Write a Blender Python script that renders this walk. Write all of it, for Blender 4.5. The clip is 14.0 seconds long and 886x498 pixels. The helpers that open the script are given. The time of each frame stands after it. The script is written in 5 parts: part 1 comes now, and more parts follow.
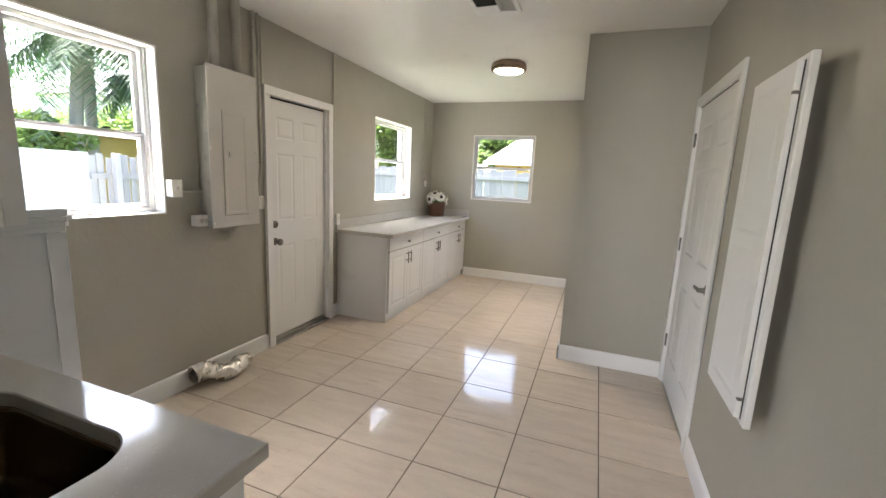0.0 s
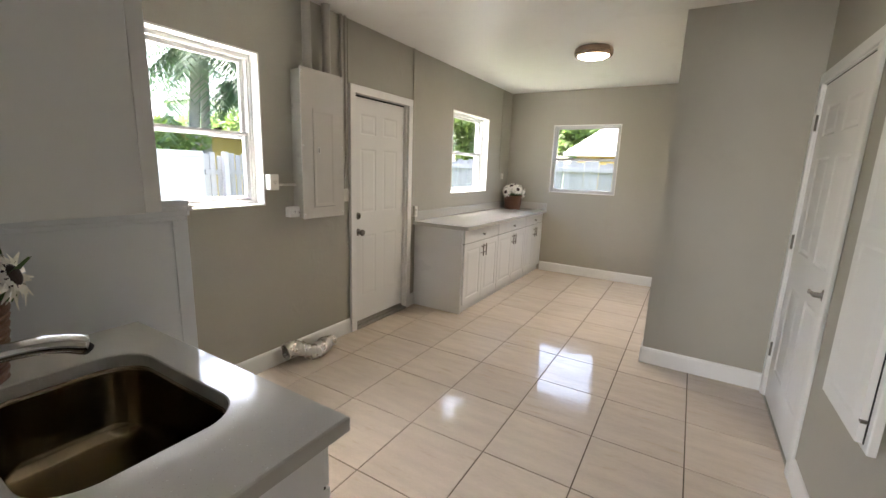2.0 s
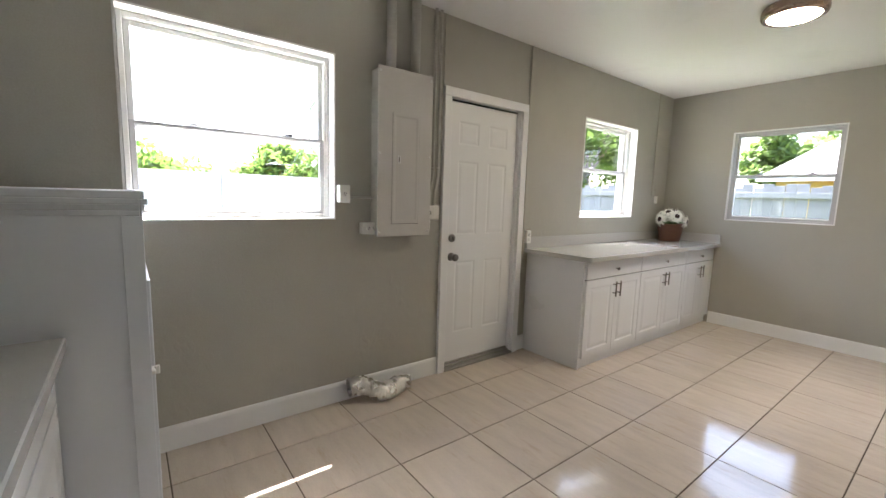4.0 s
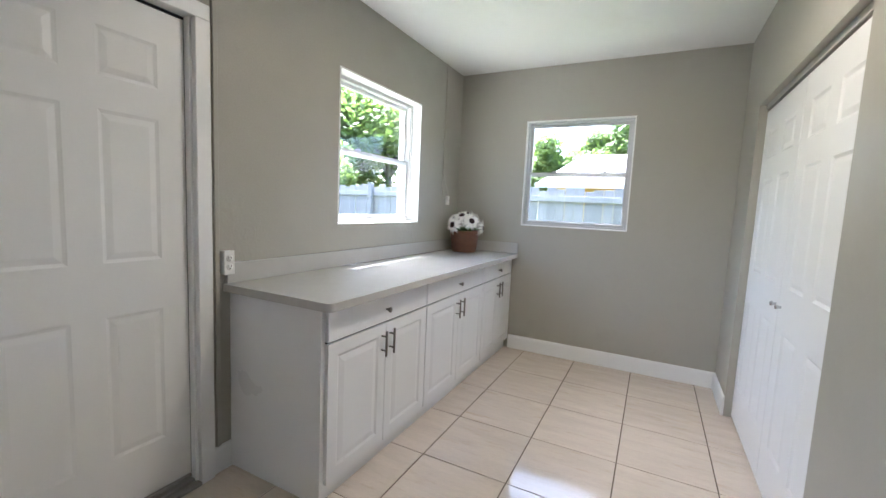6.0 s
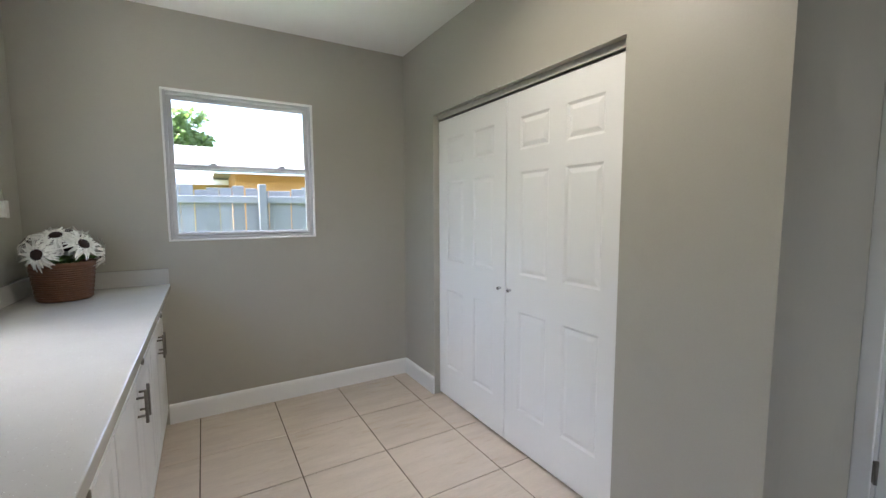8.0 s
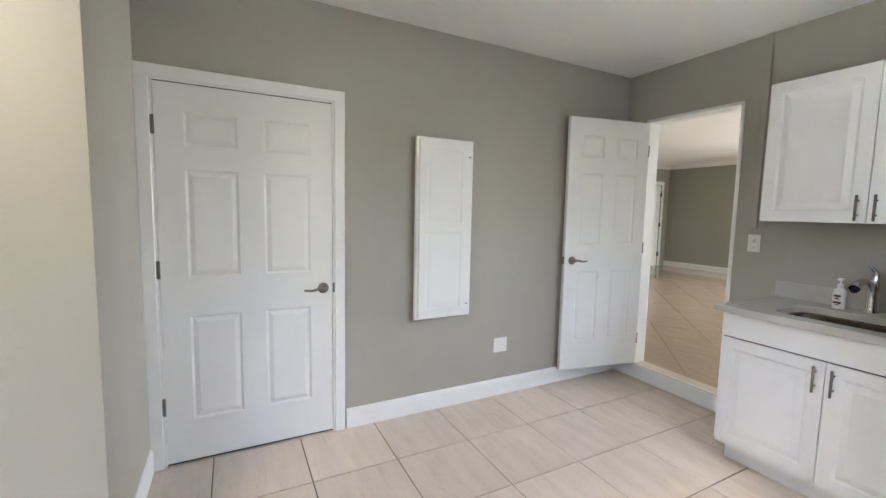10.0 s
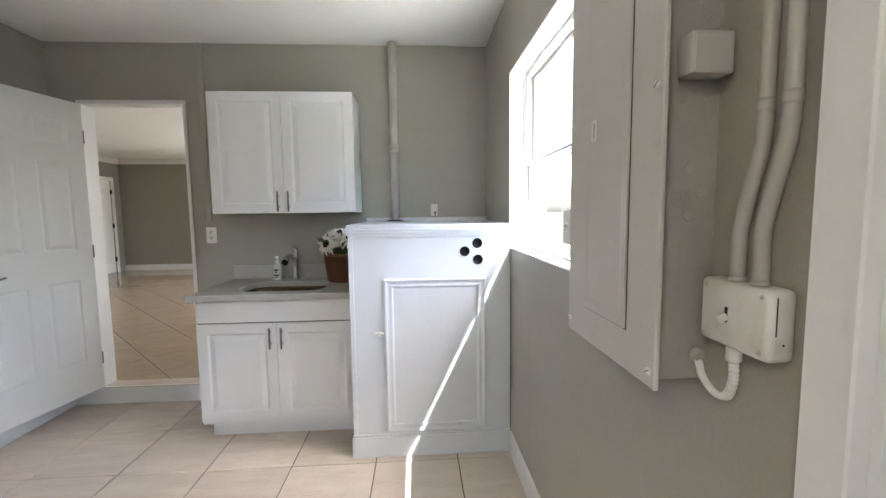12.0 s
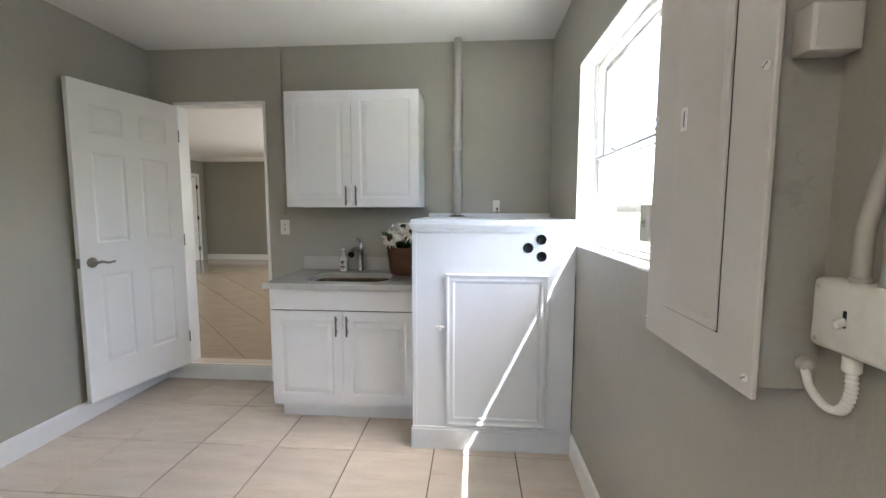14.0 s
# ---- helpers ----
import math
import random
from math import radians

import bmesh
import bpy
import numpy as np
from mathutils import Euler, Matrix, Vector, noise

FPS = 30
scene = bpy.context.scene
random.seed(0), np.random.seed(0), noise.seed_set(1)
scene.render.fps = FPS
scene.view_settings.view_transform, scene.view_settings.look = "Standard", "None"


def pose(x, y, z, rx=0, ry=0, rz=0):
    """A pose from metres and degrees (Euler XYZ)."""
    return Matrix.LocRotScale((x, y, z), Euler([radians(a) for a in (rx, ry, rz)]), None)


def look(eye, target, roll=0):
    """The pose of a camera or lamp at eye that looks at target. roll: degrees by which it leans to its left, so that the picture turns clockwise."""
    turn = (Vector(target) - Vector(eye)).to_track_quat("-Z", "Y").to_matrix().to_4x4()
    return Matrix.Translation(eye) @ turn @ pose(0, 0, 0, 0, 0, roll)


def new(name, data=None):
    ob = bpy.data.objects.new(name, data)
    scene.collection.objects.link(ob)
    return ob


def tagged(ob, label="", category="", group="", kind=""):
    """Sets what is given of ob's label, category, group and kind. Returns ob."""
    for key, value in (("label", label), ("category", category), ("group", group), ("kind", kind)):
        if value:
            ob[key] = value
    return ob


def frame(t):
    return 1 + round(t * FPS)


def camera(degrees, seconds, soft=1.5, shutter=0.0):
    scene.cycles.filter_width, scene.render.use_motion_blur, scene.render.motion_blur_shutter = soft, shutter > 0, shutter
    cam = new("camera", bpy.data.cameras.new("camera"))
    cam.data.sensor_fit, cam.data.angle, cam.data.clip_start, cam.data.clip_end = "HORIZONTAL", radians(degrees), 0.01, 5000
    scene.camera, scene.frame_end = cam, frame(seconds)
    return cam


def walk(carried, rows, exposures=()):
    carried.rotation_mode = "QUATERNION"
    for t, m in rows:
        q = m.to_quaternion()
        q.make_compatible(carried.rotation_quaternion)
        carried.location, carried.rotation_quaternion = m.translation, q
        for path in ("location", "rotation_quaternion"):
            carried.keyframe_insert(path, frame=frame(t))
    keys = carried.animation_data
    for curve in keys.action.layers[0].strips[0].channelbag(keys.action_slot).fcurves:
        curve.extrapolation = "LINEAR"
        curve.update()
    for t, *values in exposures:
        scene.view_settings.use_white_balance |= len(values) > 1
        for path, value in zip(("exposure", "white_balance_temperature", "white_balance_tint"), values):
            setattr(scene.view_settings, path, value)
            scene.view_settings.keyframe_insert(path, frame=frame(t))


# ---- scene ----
# the camera and its walk
cam = camera(94.4, 14.0)
PATH = [
    (0, (2.457, 0.049, 1.466), (1.777, 1.899, 1.127), 2.7),
    (0.5, (2.458, 0.05, 1.458), (1.753, 1.882, 1.074), 2.4),
    (1, (2.457, 0.036, 1.461), (1.732, 1.864, 1.1), 2.4),
    (1.5, (2.461, 0.045, 1.465), (1.628, 1.826, 1.097), 1.8),
    (2, (2.46, 0.041, 1.462), (1.457, 1.727, 1.076), 2.0),
    (2.2, (2.466, 0.038, 1.466), (1.349, 1.65, 1.077), 2.5),
    (3.25, (2.455, 0.33, 1.395), (0.835, 1.45, 1.105), 1.9),
    (4.3, (2.358, 1.062, 1.316), (0.894, 2.414, 1.146), 1.3),
    (4.5, (2.344, 1.249, 1.318), (1.106, 2.816, 1.219), 2.3),
    (5, (2.242, 1.676, 1.326), (1.317, 3.443, 1.18), 4.2),
    (5.5, (2.062, 2.049, 1.328), (1.041, 3.763, 1.184), 2.6),
    (6, (1.759, 2.323, 1.312), (0.855, 4.096, 1.108), 2.6),
    (6.5, (1.459, 2.569, 1.313), (0.896, 4.481, 1.145), 1.4),
    (7, (1.222, 2.757, 1.34), (1.128, 4.751, 1.216), 2.1),
    (7.2, (1.124, 2.801, 1.34), (1.2, 4.796, 1.209), 0.3),
    (8.25, (0.78, 3.04, 1.365), (2.11, 4.52, 1.16), 0.5),
    (9.3, (0.563, 3.231, 1.386), (2.545, 3.341, 1.14), 0.5),
    (9.5, (0.552, 3.18, 1.385), (2.539, 3.056, 1.194), 0.3),
    (10, (0.536, 3.087, 1.409), (2.307, 2.176, 1.223), 1.2),
    (10.5, (0.56, 3.103, 1.39), (1.76, 1.512, 1.215), -0.5),
    (11, (0.527, 3.128, 1.395), (1.022, 1.203, 1.171), 0.6),
    (11.5, (0.501, 3.11, 1.379), (0.546, 1.121, 1.17), -0.5),
    (12, (0.517, 3.081, 1.381), (0.396, 1.093, 1.203), -0.7),
    (12.5, (0.517, 3.046, 1.377), (0.39, 1.057, 1.206), 0.2),
    (13, (0.535, 3.049, 1.392), (0.403, 1.06, 1.226), 0.2),
    (13.5, (0.54, 3.061, 1.386), (0.498, 1.068, 1.219), -0.0),
    (14, (0.556, 3.082, 1.368), (0.705, 1.096, 1.18), 0.1),
]
EXPOSURES = [(0.0, 3.85, 6350, 12), (2.0, 3.8, 6450, 12), (4.5, 3.7, 5900, 12), (5.0, 3.95, 5700, 12), (5.5, 3.87, 5650, 12), (6.0, 3.75, 5550, 11), (6.5, 3.52, 5600, 10), (7.2, 3.32, 5600, 10),
             (9.5, 3.95, 5950, 10), (10.0, 4.43, 5800, 11), (10.5, 4.25, 5800, 11), (11.5, 4.07, 5850, 11), (14.0, 4.08, 5820, 11)]
walk(cam, [(t, look(eye, target, roll)) for t, eye, target, roll in PATH], EXPOSURES)


# ---- world, sun and exposure ----
SUN_WAY = Vector((1.0, -0.30, -2.06)).normalized()
world = bpy.data.worlds.new("world")
scene.world = world
world.use_nodes = True
wn = world.node_tree
sky = wn.nodes.new("ShaderNodeTexSky")
sky.sky_type = 'NISHITA'
sky.sun_disc = False
sky.sun_elevation = math.asin(-SUN_WAY.z)
sky.sun_rotation = math.atan2(-SUN_WAY.x, -SUN_WAY.y)
sky.air_density, sky.dust_density, sky.ozone_density = 1.0, 4.5, 1.0
wn.nodes["Background"].inputs["Strength"].default_value = 0.15
wn.links.new(sky.outputs["Color"], wn.nodes["Background"].inputs["Color"])
sun_data = bpy.data.lights.new("sun", "SUN")
sun_data.energy, sun_data.angle, sun_data.color = 4.2, radians(0.5), (1.0, 0.95, 0.87)
sun = new("sun", sun_data)
sun.matrix_world = look((-8, 3, 14), Vector((-8, 3, 14)) + SUN_WAY)
LAMP_GLOW = 9.0
# added fill lamp in the next room, brightens closet side and east wall
fill_light = bpy.data.lights.new("next_room_fill_light", "AREA")
fill_light.shape, fill_light.size, fill_light.size_y = 'RECTANGLE', 1.3, 1.2
fill_light.energy, fill_light.color = 18.0, (1.0, 0.96, 0.90)
new("next_room_fill_light", fill_light).matrix_world = look((1.75, -6.86, 1.5), (1.95, 0.0, 1.0))


# ---- materials ----
def material(name, rgb, rough=0.5, metal=0.0, var=0.06, scale=2.5, fine=90.0, bump=0.05, rand=0.0, coat=0.0,
             stain=None, stretch=(1, 1, 1), rough_var=0.08):
    """A painted or plain surface: broad tone drift, fine grain in colour and relief, optional stains and a tone for each object."""
    m = bpy.data.materials.new(name)
    m.use_nodes = True
    nt = m.node_tree
    n, l = nt.nodes, nt.links
    b = n["Principled BSDF"]
    tc, mp = n.new("ShaderNodeTexCoord"), n.new("ShaderNodeMapping")
    mp.inputs["Scale"].default_value = stretch
    l.new(tc.outputs["Object"], mp.inputs["Vector"])
    vec = mp.outputs["Vector"]
    info = n.new("ShaderNodeObjectInfo")
    if rand:
        add = n.new("ShaderNodeVectorMath")
        add.operation = 'ADD'
        sc = n.new("ShaderNodeVectorMath")
        sc.operation = 'SCALE'
        sc.inputs["Scale"].default_value = 37.0
        comb = n.new("ShaderNodeCombineXYZ")
        for k in "XYZ":
            l.new(info.outputs["Random"], comb.inputs[k])
        l.new(comb.outputs[0], sc.inputs[0])
        l.new(vec, add.inputs[0])
        l.new(sc.outputs[0], add.inputs[1])
        vec = add.outputs[0]
    big, small = n.new("ShaderNodeTexNoise"), n.new("ShaderNodeTexNoise")
    big.inputs["Scale"].default_value, big.inputs["Detail"].default_value = scale, 5
    small.inputs["Scale"].default_value, small.inputs["Detail"].default_value = fine, 4
    l.new(vec, big.inputs["Vector"])
    l.new(vec, small.inputs["Vector"])
    mix = n.new("ShaderNodeMix")
    mix.data_type = 'RGBA'
    mix.inputs["A"].default_value = (*[max(0, c * (1 - 2.2 * var)) for c in rgb], 1)
    mix.inputs["B"].default_value = (*[min(1, c * (1 + 2.2 * var)) for c in rgb], 1)
    avg = n.new("ShaderNodeMath")
    avg.operation = 'MULTIPLY_ADD'
    avg.inputs[1].default_value = 0.35
    l.new(small.outputs["Fac"], avg.inputs[0])
    part_big = n.new("ShaderNodeMath")
    part_big.operation = 'MULTIPLY'
    part_big.inputs[1].default_value = 0.65
    l.new(big.outputs["Fac"], part_big.inputs[0])
    l.new(part_big.outputs[0], avg.inputs[2])
    l.new(avg.outputs[0], mix.inputs["Factor"])
    colour = mix.outputs["Result"]
    if rand:
        tone = n.new("ShaderNodeHueSaturation")
        rng = n.new("ShaderNodeMapRange")
        rng.inputs["To Min"].default_value, rng.inputs["To Max"].default_value = 1 - rand, 1 + rand
        l.new(info.outputs["Random"], rng.inputs["Value"])
        l.new(rng.outputs["Result"], tone.inputs["Value"])
        l.new(colour, tone.inputs["Color"])
        colour = tone.outputs["Color"]
    if stain:
        srgb, amount, sscale = stain
        blot = n.new("ShaderNodeTexNoise")
        blot.inputs["Scale"].default_value, blot.inputs["Detail"].default_value = sscale, 8
        blot.inputs["Roughness"].default_value = 0.65
        l.new(vec, blot.inputs["Vector"])
        ramp = n.new("ShaderNodeMapRange")
        ramp.inputs["From Min"].default_value, ramp.inputs["From Max"].default_value = 0.56, 0.74
        ramp.inputs["To Max"].default_value = amount
        l.new(blot.outputs["Fac"], ramp.inputs["Value"])
        sm = n.new("ShaderNodeMix")
        sm.data_type = 'RGBA'
        sm.inputs["B"].default_value = (*srgb, 1)
        l.new(colour, sm.inputs["A"])
        l.new(ramp.outputs["Result"], sm.inputs["Factor"])
        colour = sm.outputs["Result"]
    l.new(colour, b.inputs["Base Color"])
    rr = n.new("ShaderNodeMapRange")
    rr.inputs["To Min"].default_value, rr.inputs["To Max"].default_value = max(0, rough - rough_var), min(1, rough + rough_var)
    l.new(big.outputs["Fac"], rr.inputs["Value"])
    l.new(rr.outputs["Result"], b.inputs["Roughness"])
    b.inputs["Metallic"].default_value = metal
    b.inputs["Coat Weight"].default_value = coat
    b.inputs["Coat Roughness"].default_value = 0.06
    if bump:
        bp = n.new("ShaderNodeBump")
        bp.inputs["Strength"].default_value, bp.inputs["Distance"].default_value = bump, 0.01
        l.new(avg.outputs[0], bp.inputs["Height"])
        l.new(bp.outputs["Normal"], b.inputs["Normal"])
    return m


def wall_paint(name, rgb, lumps, drift=0.05):
    """Eggshell wall paint over uneven plaster: roller stipple, trowel marks, scuffs."""
    m = material(name, rgb, 0.46, var=drift, rough_var=0.16, scale=1.1, fine=140, bump=0.06, stain=((rgb[0] * 0.82, rgb[1] * 0.80, rgb[2] * 0.78), 0.35, 2.2))
    n, l = m.node_tree.nodes, m.node_tree.links
    tc = n["Texture Coordinate"]
    v = n.new("ShaderNodeTexNoise")
    v.inputs["Scale"].default_value, v.inputs["Detail"].default_value, v.inputs["Distortion"].default_value = 9, 7, 1.4
    l.new(tc.outputs["Object"], v.inputs["Vector"])
    bp = n.new("ShaderNodeBump")
    bp.inputs["Strength"].default_value, bp.inputs["Distance"].default_value = lumps, 0.012
    l.new(v.outputs["Fac"], bp.inputs["Height"])
    l.new(n["Bump"].outputs["Normal"], bp.inputs["Normal"])
    l.new(bp.outputs["Normal"], n["Principled BSDF"].inputs["Normal"])
    return m


def tile_glaze(name, rgb):
    """Polished porcelain with soft linear veins and a tone of its own for each tile."""
    m = material(name, rgb, 0.10, var=0.12, scale=3.0, fine=45, bump=0.012, rand=0.045, stretch=(1.0, 5.0, 1.0), rough_var=0.04,
                 stain=((rgb[0] * 0.80, rgb[1] * 0.71, rgb[2] * 0.60), 0.6, 5.0))
    n, l = m.node_tree.nodes, m.node_tree.links
    b = n["Principled BSDF"]
    b.inputs["IOR"].default_value = 1.52
    tc = n["Texture Coordinate"]
    v = n.new("ShaderNodeTexNoise")
    v.inputs["Scale"].default_value, v.inputs["Detail"].default_value = 5.0, 3
    l.new(tc.outputs["Object"], v.inputs["Vector"])
    bp = n.new("ShaderNodeBump")
    bp.inputs["Strength"].default_value, bp.inputs["Distance"].default_value = 0.42, 0.004
    l.new(v.outputs["Fac"], bp.inputs["Height"])
    l.new(n["Bump"].outputs["Normal"], bp.inputs["Normal"])
    l.new(bp.outputs["Normal"], b.inputs["Normal"])
    return m


def quartz(name, rgb):
    """Polished engineered stone: pale ground with small dark and bright chips."""
    m = material(name, rgb, 0.10, var=0.03, scale=9, fine=220, bump=0.0, rough_var=0.04)
    n, l = m.node_tree.nodes, m.node_tree.links
    b = n["Principled BSDF"]
    src = b.inputs["Base Color"].links[0].from_socket
    tc = n["Texture Coordinate"]
    for size, col, cut in ((190, (0.34, 0.30, 0.27, 1), 0.17), (130, (0.78, 0.78, 0.79, 1), 0.15)):
        vo = n.new("ShaderNodeTexVoronoi")
        vo.inputs["Scale"].default_value = size
        l.new(tc.outputs["Object"], vo.inputs["Vector"])
        mr = n.new("ShaderNodeMapRange")
        mr.inputs["From Min"].default_value, mr.inputs["From Max"].default_value = cut, cut - 0.05
        l.new(vo.outputs["Distance"], mr.inputs["Value"])
        pick = n.new("ShaderNodeMath")
        pick.operation = 'GREATER_THAN'
        pick.inputs[1].default_value = 0.78
        sep = n.new("ShaderNodeSeparateColor")
        l.new(vo.outputs["Color"], sep.inputs[0])
        l.new(sep.outputs[0], pick.inputs[0])
        mul = n.new("ShaderNodeMath")
        mul.operation = 'MULTIPLY'
        l.new(mr.outputs["Result"], mul.inputs[0])
        l.new(pick.outputs[0], mul.inputs[1])
        mx = n.new("ShaderNodeMix")
        mx.data_type = 'RGBA'
        mx.inputs["B"].default_value = col
        l.new(src, mx.inputs["A"])
        l.new(mul.outputs[0], mx.inputs["Factor"])
        src = mx.outputs["Result"]
    l.new(src, b.inputs["Base Color"])
    return m


def glass_material(name):
    m = bpy.data.materials.new(name)
    m.use_nodes = True
    n, l = m.node_tree.nodes, m.node_tree.links
    n.remove(n["Principled BSDF"])
    tr, gl, mx = n.new("ShaderNodeBsdfTransparent"), n.new("ShaderNodeBsdfGlossy"), n.new("ShaderNodeMixShader")
    tr.inputs["Color"].default_value = (0.97, 0.985, 0.98, 1)
    gl.inputs["Roughness"].default_value = 0.02
    lw, pw, ma = n.new("ShaderNodeLayerWeight"), n.new("ShaderNodeMath"), n.new("ShaderNodeMath")
    pw.operation, ma.operation = 'POWER', 'MULTIPLY_ADD'
    pw.inputs[1].default_value = 5.0
    ma.inputs[1].default_value, ma.inputs[2].default_value = 0.6, 0.03
    l.new(lw.outputs["Facing"], pw.inputs[0])
    l.new(pw.outputs[0], ma.inputs[0])
    l.new(ma.outputs[0], mx.inputs[0])
    l.new(tr.outputs[0], mx.inputs[1])
    l.new(gl.outputs[0], mx.inputs[2])
    l.new(mx.outputs[0], n["Material Output"].inputs["Surface"])
    return m


def glow_material(name, rgb, strength):
    m = bpy.data.materials.new(name)
    m.use_nodes = True
    b = m.node_tree.nodes["Principled BSDF"]
    b.inputs["Base Color"].default_value = (0.9, 0.9, 0.88, 1)
    b.inputs["Emission Color"].default_value = (*rgb, 1)
    b.inputs["Emission Strength"].default_value = strength
    return m


def leaf_material(name, a, c):
    """Leaves: two greens mixed from leaf to leaf, with light passing through."""
    m = bpy.data.materials.new(name)
    m.use_nodes = True
    n, l = m.node_tree.nodes, m.node_tree.links
    b = n["Principled BSDF"]
    geo, mx = n.new("ShaderNodeNewGeometry"), n.new("ShaderNodeMix")
    mx.data_type = 'RGBA'
    mx.inputs["A"].default_value, mx.inputs["B"].default_value = (*a, 1), (*c, 1)
    l.new(geo.outputs["Random Per Island"], mx.inputs["Factor"])
    l.new(mx.outputs["Result"], b.inputs["Base Color"])
    b.inputs["Roughness"].default_value = 0.5
    tl, ms = n.new("ShaderNodeBsdfTranslucent"), n.new("ShaderNodeMixShader")
    br = n.new("ShaderNodeHueSaturation")
    br.inputs["Value"].default_value = 1.5
    l.new(mx.outputs["Result"], br.inputs["Color"])
    l.new(br.outputs["Color"], tl.inputs["Color"])
    ms.inputs[0].default_value = 0.5
    l.new(b.outputs[0], ms.inputs[1])
    l.new(tl.outputs[0], ms.inputs[2])
    l.new(ms.outputs[0], n["Material Output"].inputs["Surface"])
    return m


WALL = wall_paint("warm_grey_wall_paint", (0.385, 0.366, 0.312), 0.08)
WALL_ROUGH = wall_paint("grey_paint_on_rough_plaster", (0.385, 0.366, 0.312), 0.15, 0.14)


def trowel_patches(m):
    """Patches of torn, ridged plaster with a glossier skin, in some places only."""
    n, l = m.node_tree.nodes, m.node_tree.links
    b = n["Principled BSDF"]
    tc = n["Texture Coordinate"]
    where, ridge, stretch = n.new("ShaderNodeTexNoise"), n.new("ShaderNodeTexNoise"), n.new("ShaderNodeMapping")
    where.inputs["Scale"].default_value, where.inputs["Detail"].default_value = 3.2, 3
    stretch.inputs["Rotation"].default_value = (0, radians(35), 0)
    stretch.inputs["Scale"].default_value = (1.0, 1.0, 0.6)
    ridge.inputs["Scale"].default_value, ridge.inputs["Detail"].default_value, ridge.inputs["Distortion"].default_value = 24, 7, 0.5
    l.new(tc.outputs["Object"], where.inputs["Vector"])
    l.new(tc.outputs["Object"], stretch.inputs["Vector"])
    l.new(stretch.outputs["Vector"], ridge.inputs["Vector"])
    cut, mask, mul = n.new("ShaderNodeMapRange"), n.new("ShaderNodeMapRange"), n.new("ShaderNodeMath")
    cut.inputs["From Min"].default_value, cut.inputs["From Max"].default_value = 0.50, 0.62
    mask.inputs["From Min"].default_value, mask.inputs["From Max"].default_value = 0.50, 0.62
    mul.operation = 'MULTIPLY'
    l.new(ridge.outputs["Fac"], cut.inputs["Value"])
    l.new(where.outputs["Fac"], mask.inputs["Value"])
    l.new(cut.outputs["Result"], mul.inputs[0])
    l.new(mask.outputs["Result"], mul.inputs[1])
    bp = n.new("ShaderNodeBump")
    bp.inputs["Strength"].default_value, bp.inputs["Distance"].default_value = 0.20, 0.005
    l.new(mul.outputs[0], bp.inputs["Height"])
    l.new(b.inputs["Normal"].links[0].from_socket, bp.inputs["Normal"])
    l.new(bp.outputs["Normal"], b.inputs["Normal"])
    gloss = n.new("ShaderNodeMapRange")
    gloss.inputs["To Min"].default_value, gloss.inputs["To Max"].default_value = 0.52, 0.34
    l.new(where.outputs["Fac"], gloss.inputs["Value"])
    l.new(gloss.outputs["Result"], b.inputs["Roughness"])
    return m


trowel_patches(WALL_ROUGH)
CEILING = wall_paint("ceiling_paint", (0.80, 0.785, 0.75), 0.05, 0.02)
OLIVE = wall_paint("olive_grey_wall_paint", (0.30, 0.29, 0.24), 0.06)
STUCCO = wall_paint("white_stucco", (0.75, 0.74, 0.70), 0.4)
TRIM = material("white_semigloss_trim", (0.80, 0.795, 0.78), 0.34, var=0.02, scale=3, fine=60, bump=0.02)
DOOR_WHITE = material("white_door_paint", (0.78, 0.775, 0.76), 0.38, var=0.02, scale=2, fine=110, bump=0.035)
CABINET = material("white_cabinet_lacquer", (0.78, 0.78, 0.785), 0.30, var=0.015, scale=3, fine=80, bump=0.01)
# white paint with the blue of the sky's light put into its colour
BOX_PAINT = material("sky_tinted_white_box_paint", (0.70, 0.722, 0.755), 0.36, var=0.02, scale=4, fine=90, bump=0.03)
FRAME_WHITE = material("white_window_metal", (0.77, 0.77, 0.76), 0.40, var=0.04, scale=8, fine=60, bump=0.02, stain=((0.45, 0.44, 0.42), 0.25, 9))
SASH_GREY = material("weathered_sash_metal", (0.52, 0.52, 0.53), 0.42, 0.15, var=0.06, scale=8, fine=60, bump=0.02)
PANEL_PAINT = material("painted_steel_panel", (0.56, 0.535, 0.50), 0.42, var=0.04, scale=3, fine=120, bump=0.05, stain=((0.42, 0.40, 0.37), 0.3, 4))
CONDUIT = material("painted_conduit", (0.43, 0.41, 0.365), 0.45, var=0.06, scale=6, fine=90, bump=0.05, stain=((0.28, 0.265, 0.23), 0.35, 7))
PEELED = material("peeling_grey_paint_on_steel", (0.39, 0.375, 0.33), 0.4, var=0.09, scale=7, fine=60, bump=0.45, rough_var=0.2, stain=((0.20, 0.185, 0.165), 0.7, 11))
GREASY = material("worn_white_switch_paint", (0.72, 0.70, 0.645), 0.36, var=0.04, scale=14, fine=70, bump=0.06, stain=((0.47, 0.43, 0.36), 0.45, 11))
PLASTIC = material("white_plastic", (0.78, 0.77, 0.73), 0.32, var=0.015, scale=8, fine=60, bump=0.0)
NICKEL = material("brushed_nickel", (0.20, 0.185, 0.165), 0.32, 1.0, var=0.06, scale=20, fine=200, bump=0.01)
CHROME = material("polished_chrome", (0.58, 0.58, 0.59), 0.07, 1.0, var=0.02, scale=6, fine=60, bump=0.0, rough_var=0.02)
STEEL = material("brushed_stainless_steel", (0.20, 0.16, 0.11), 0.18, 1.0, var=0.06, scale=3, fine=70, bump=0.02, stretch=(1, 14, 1))
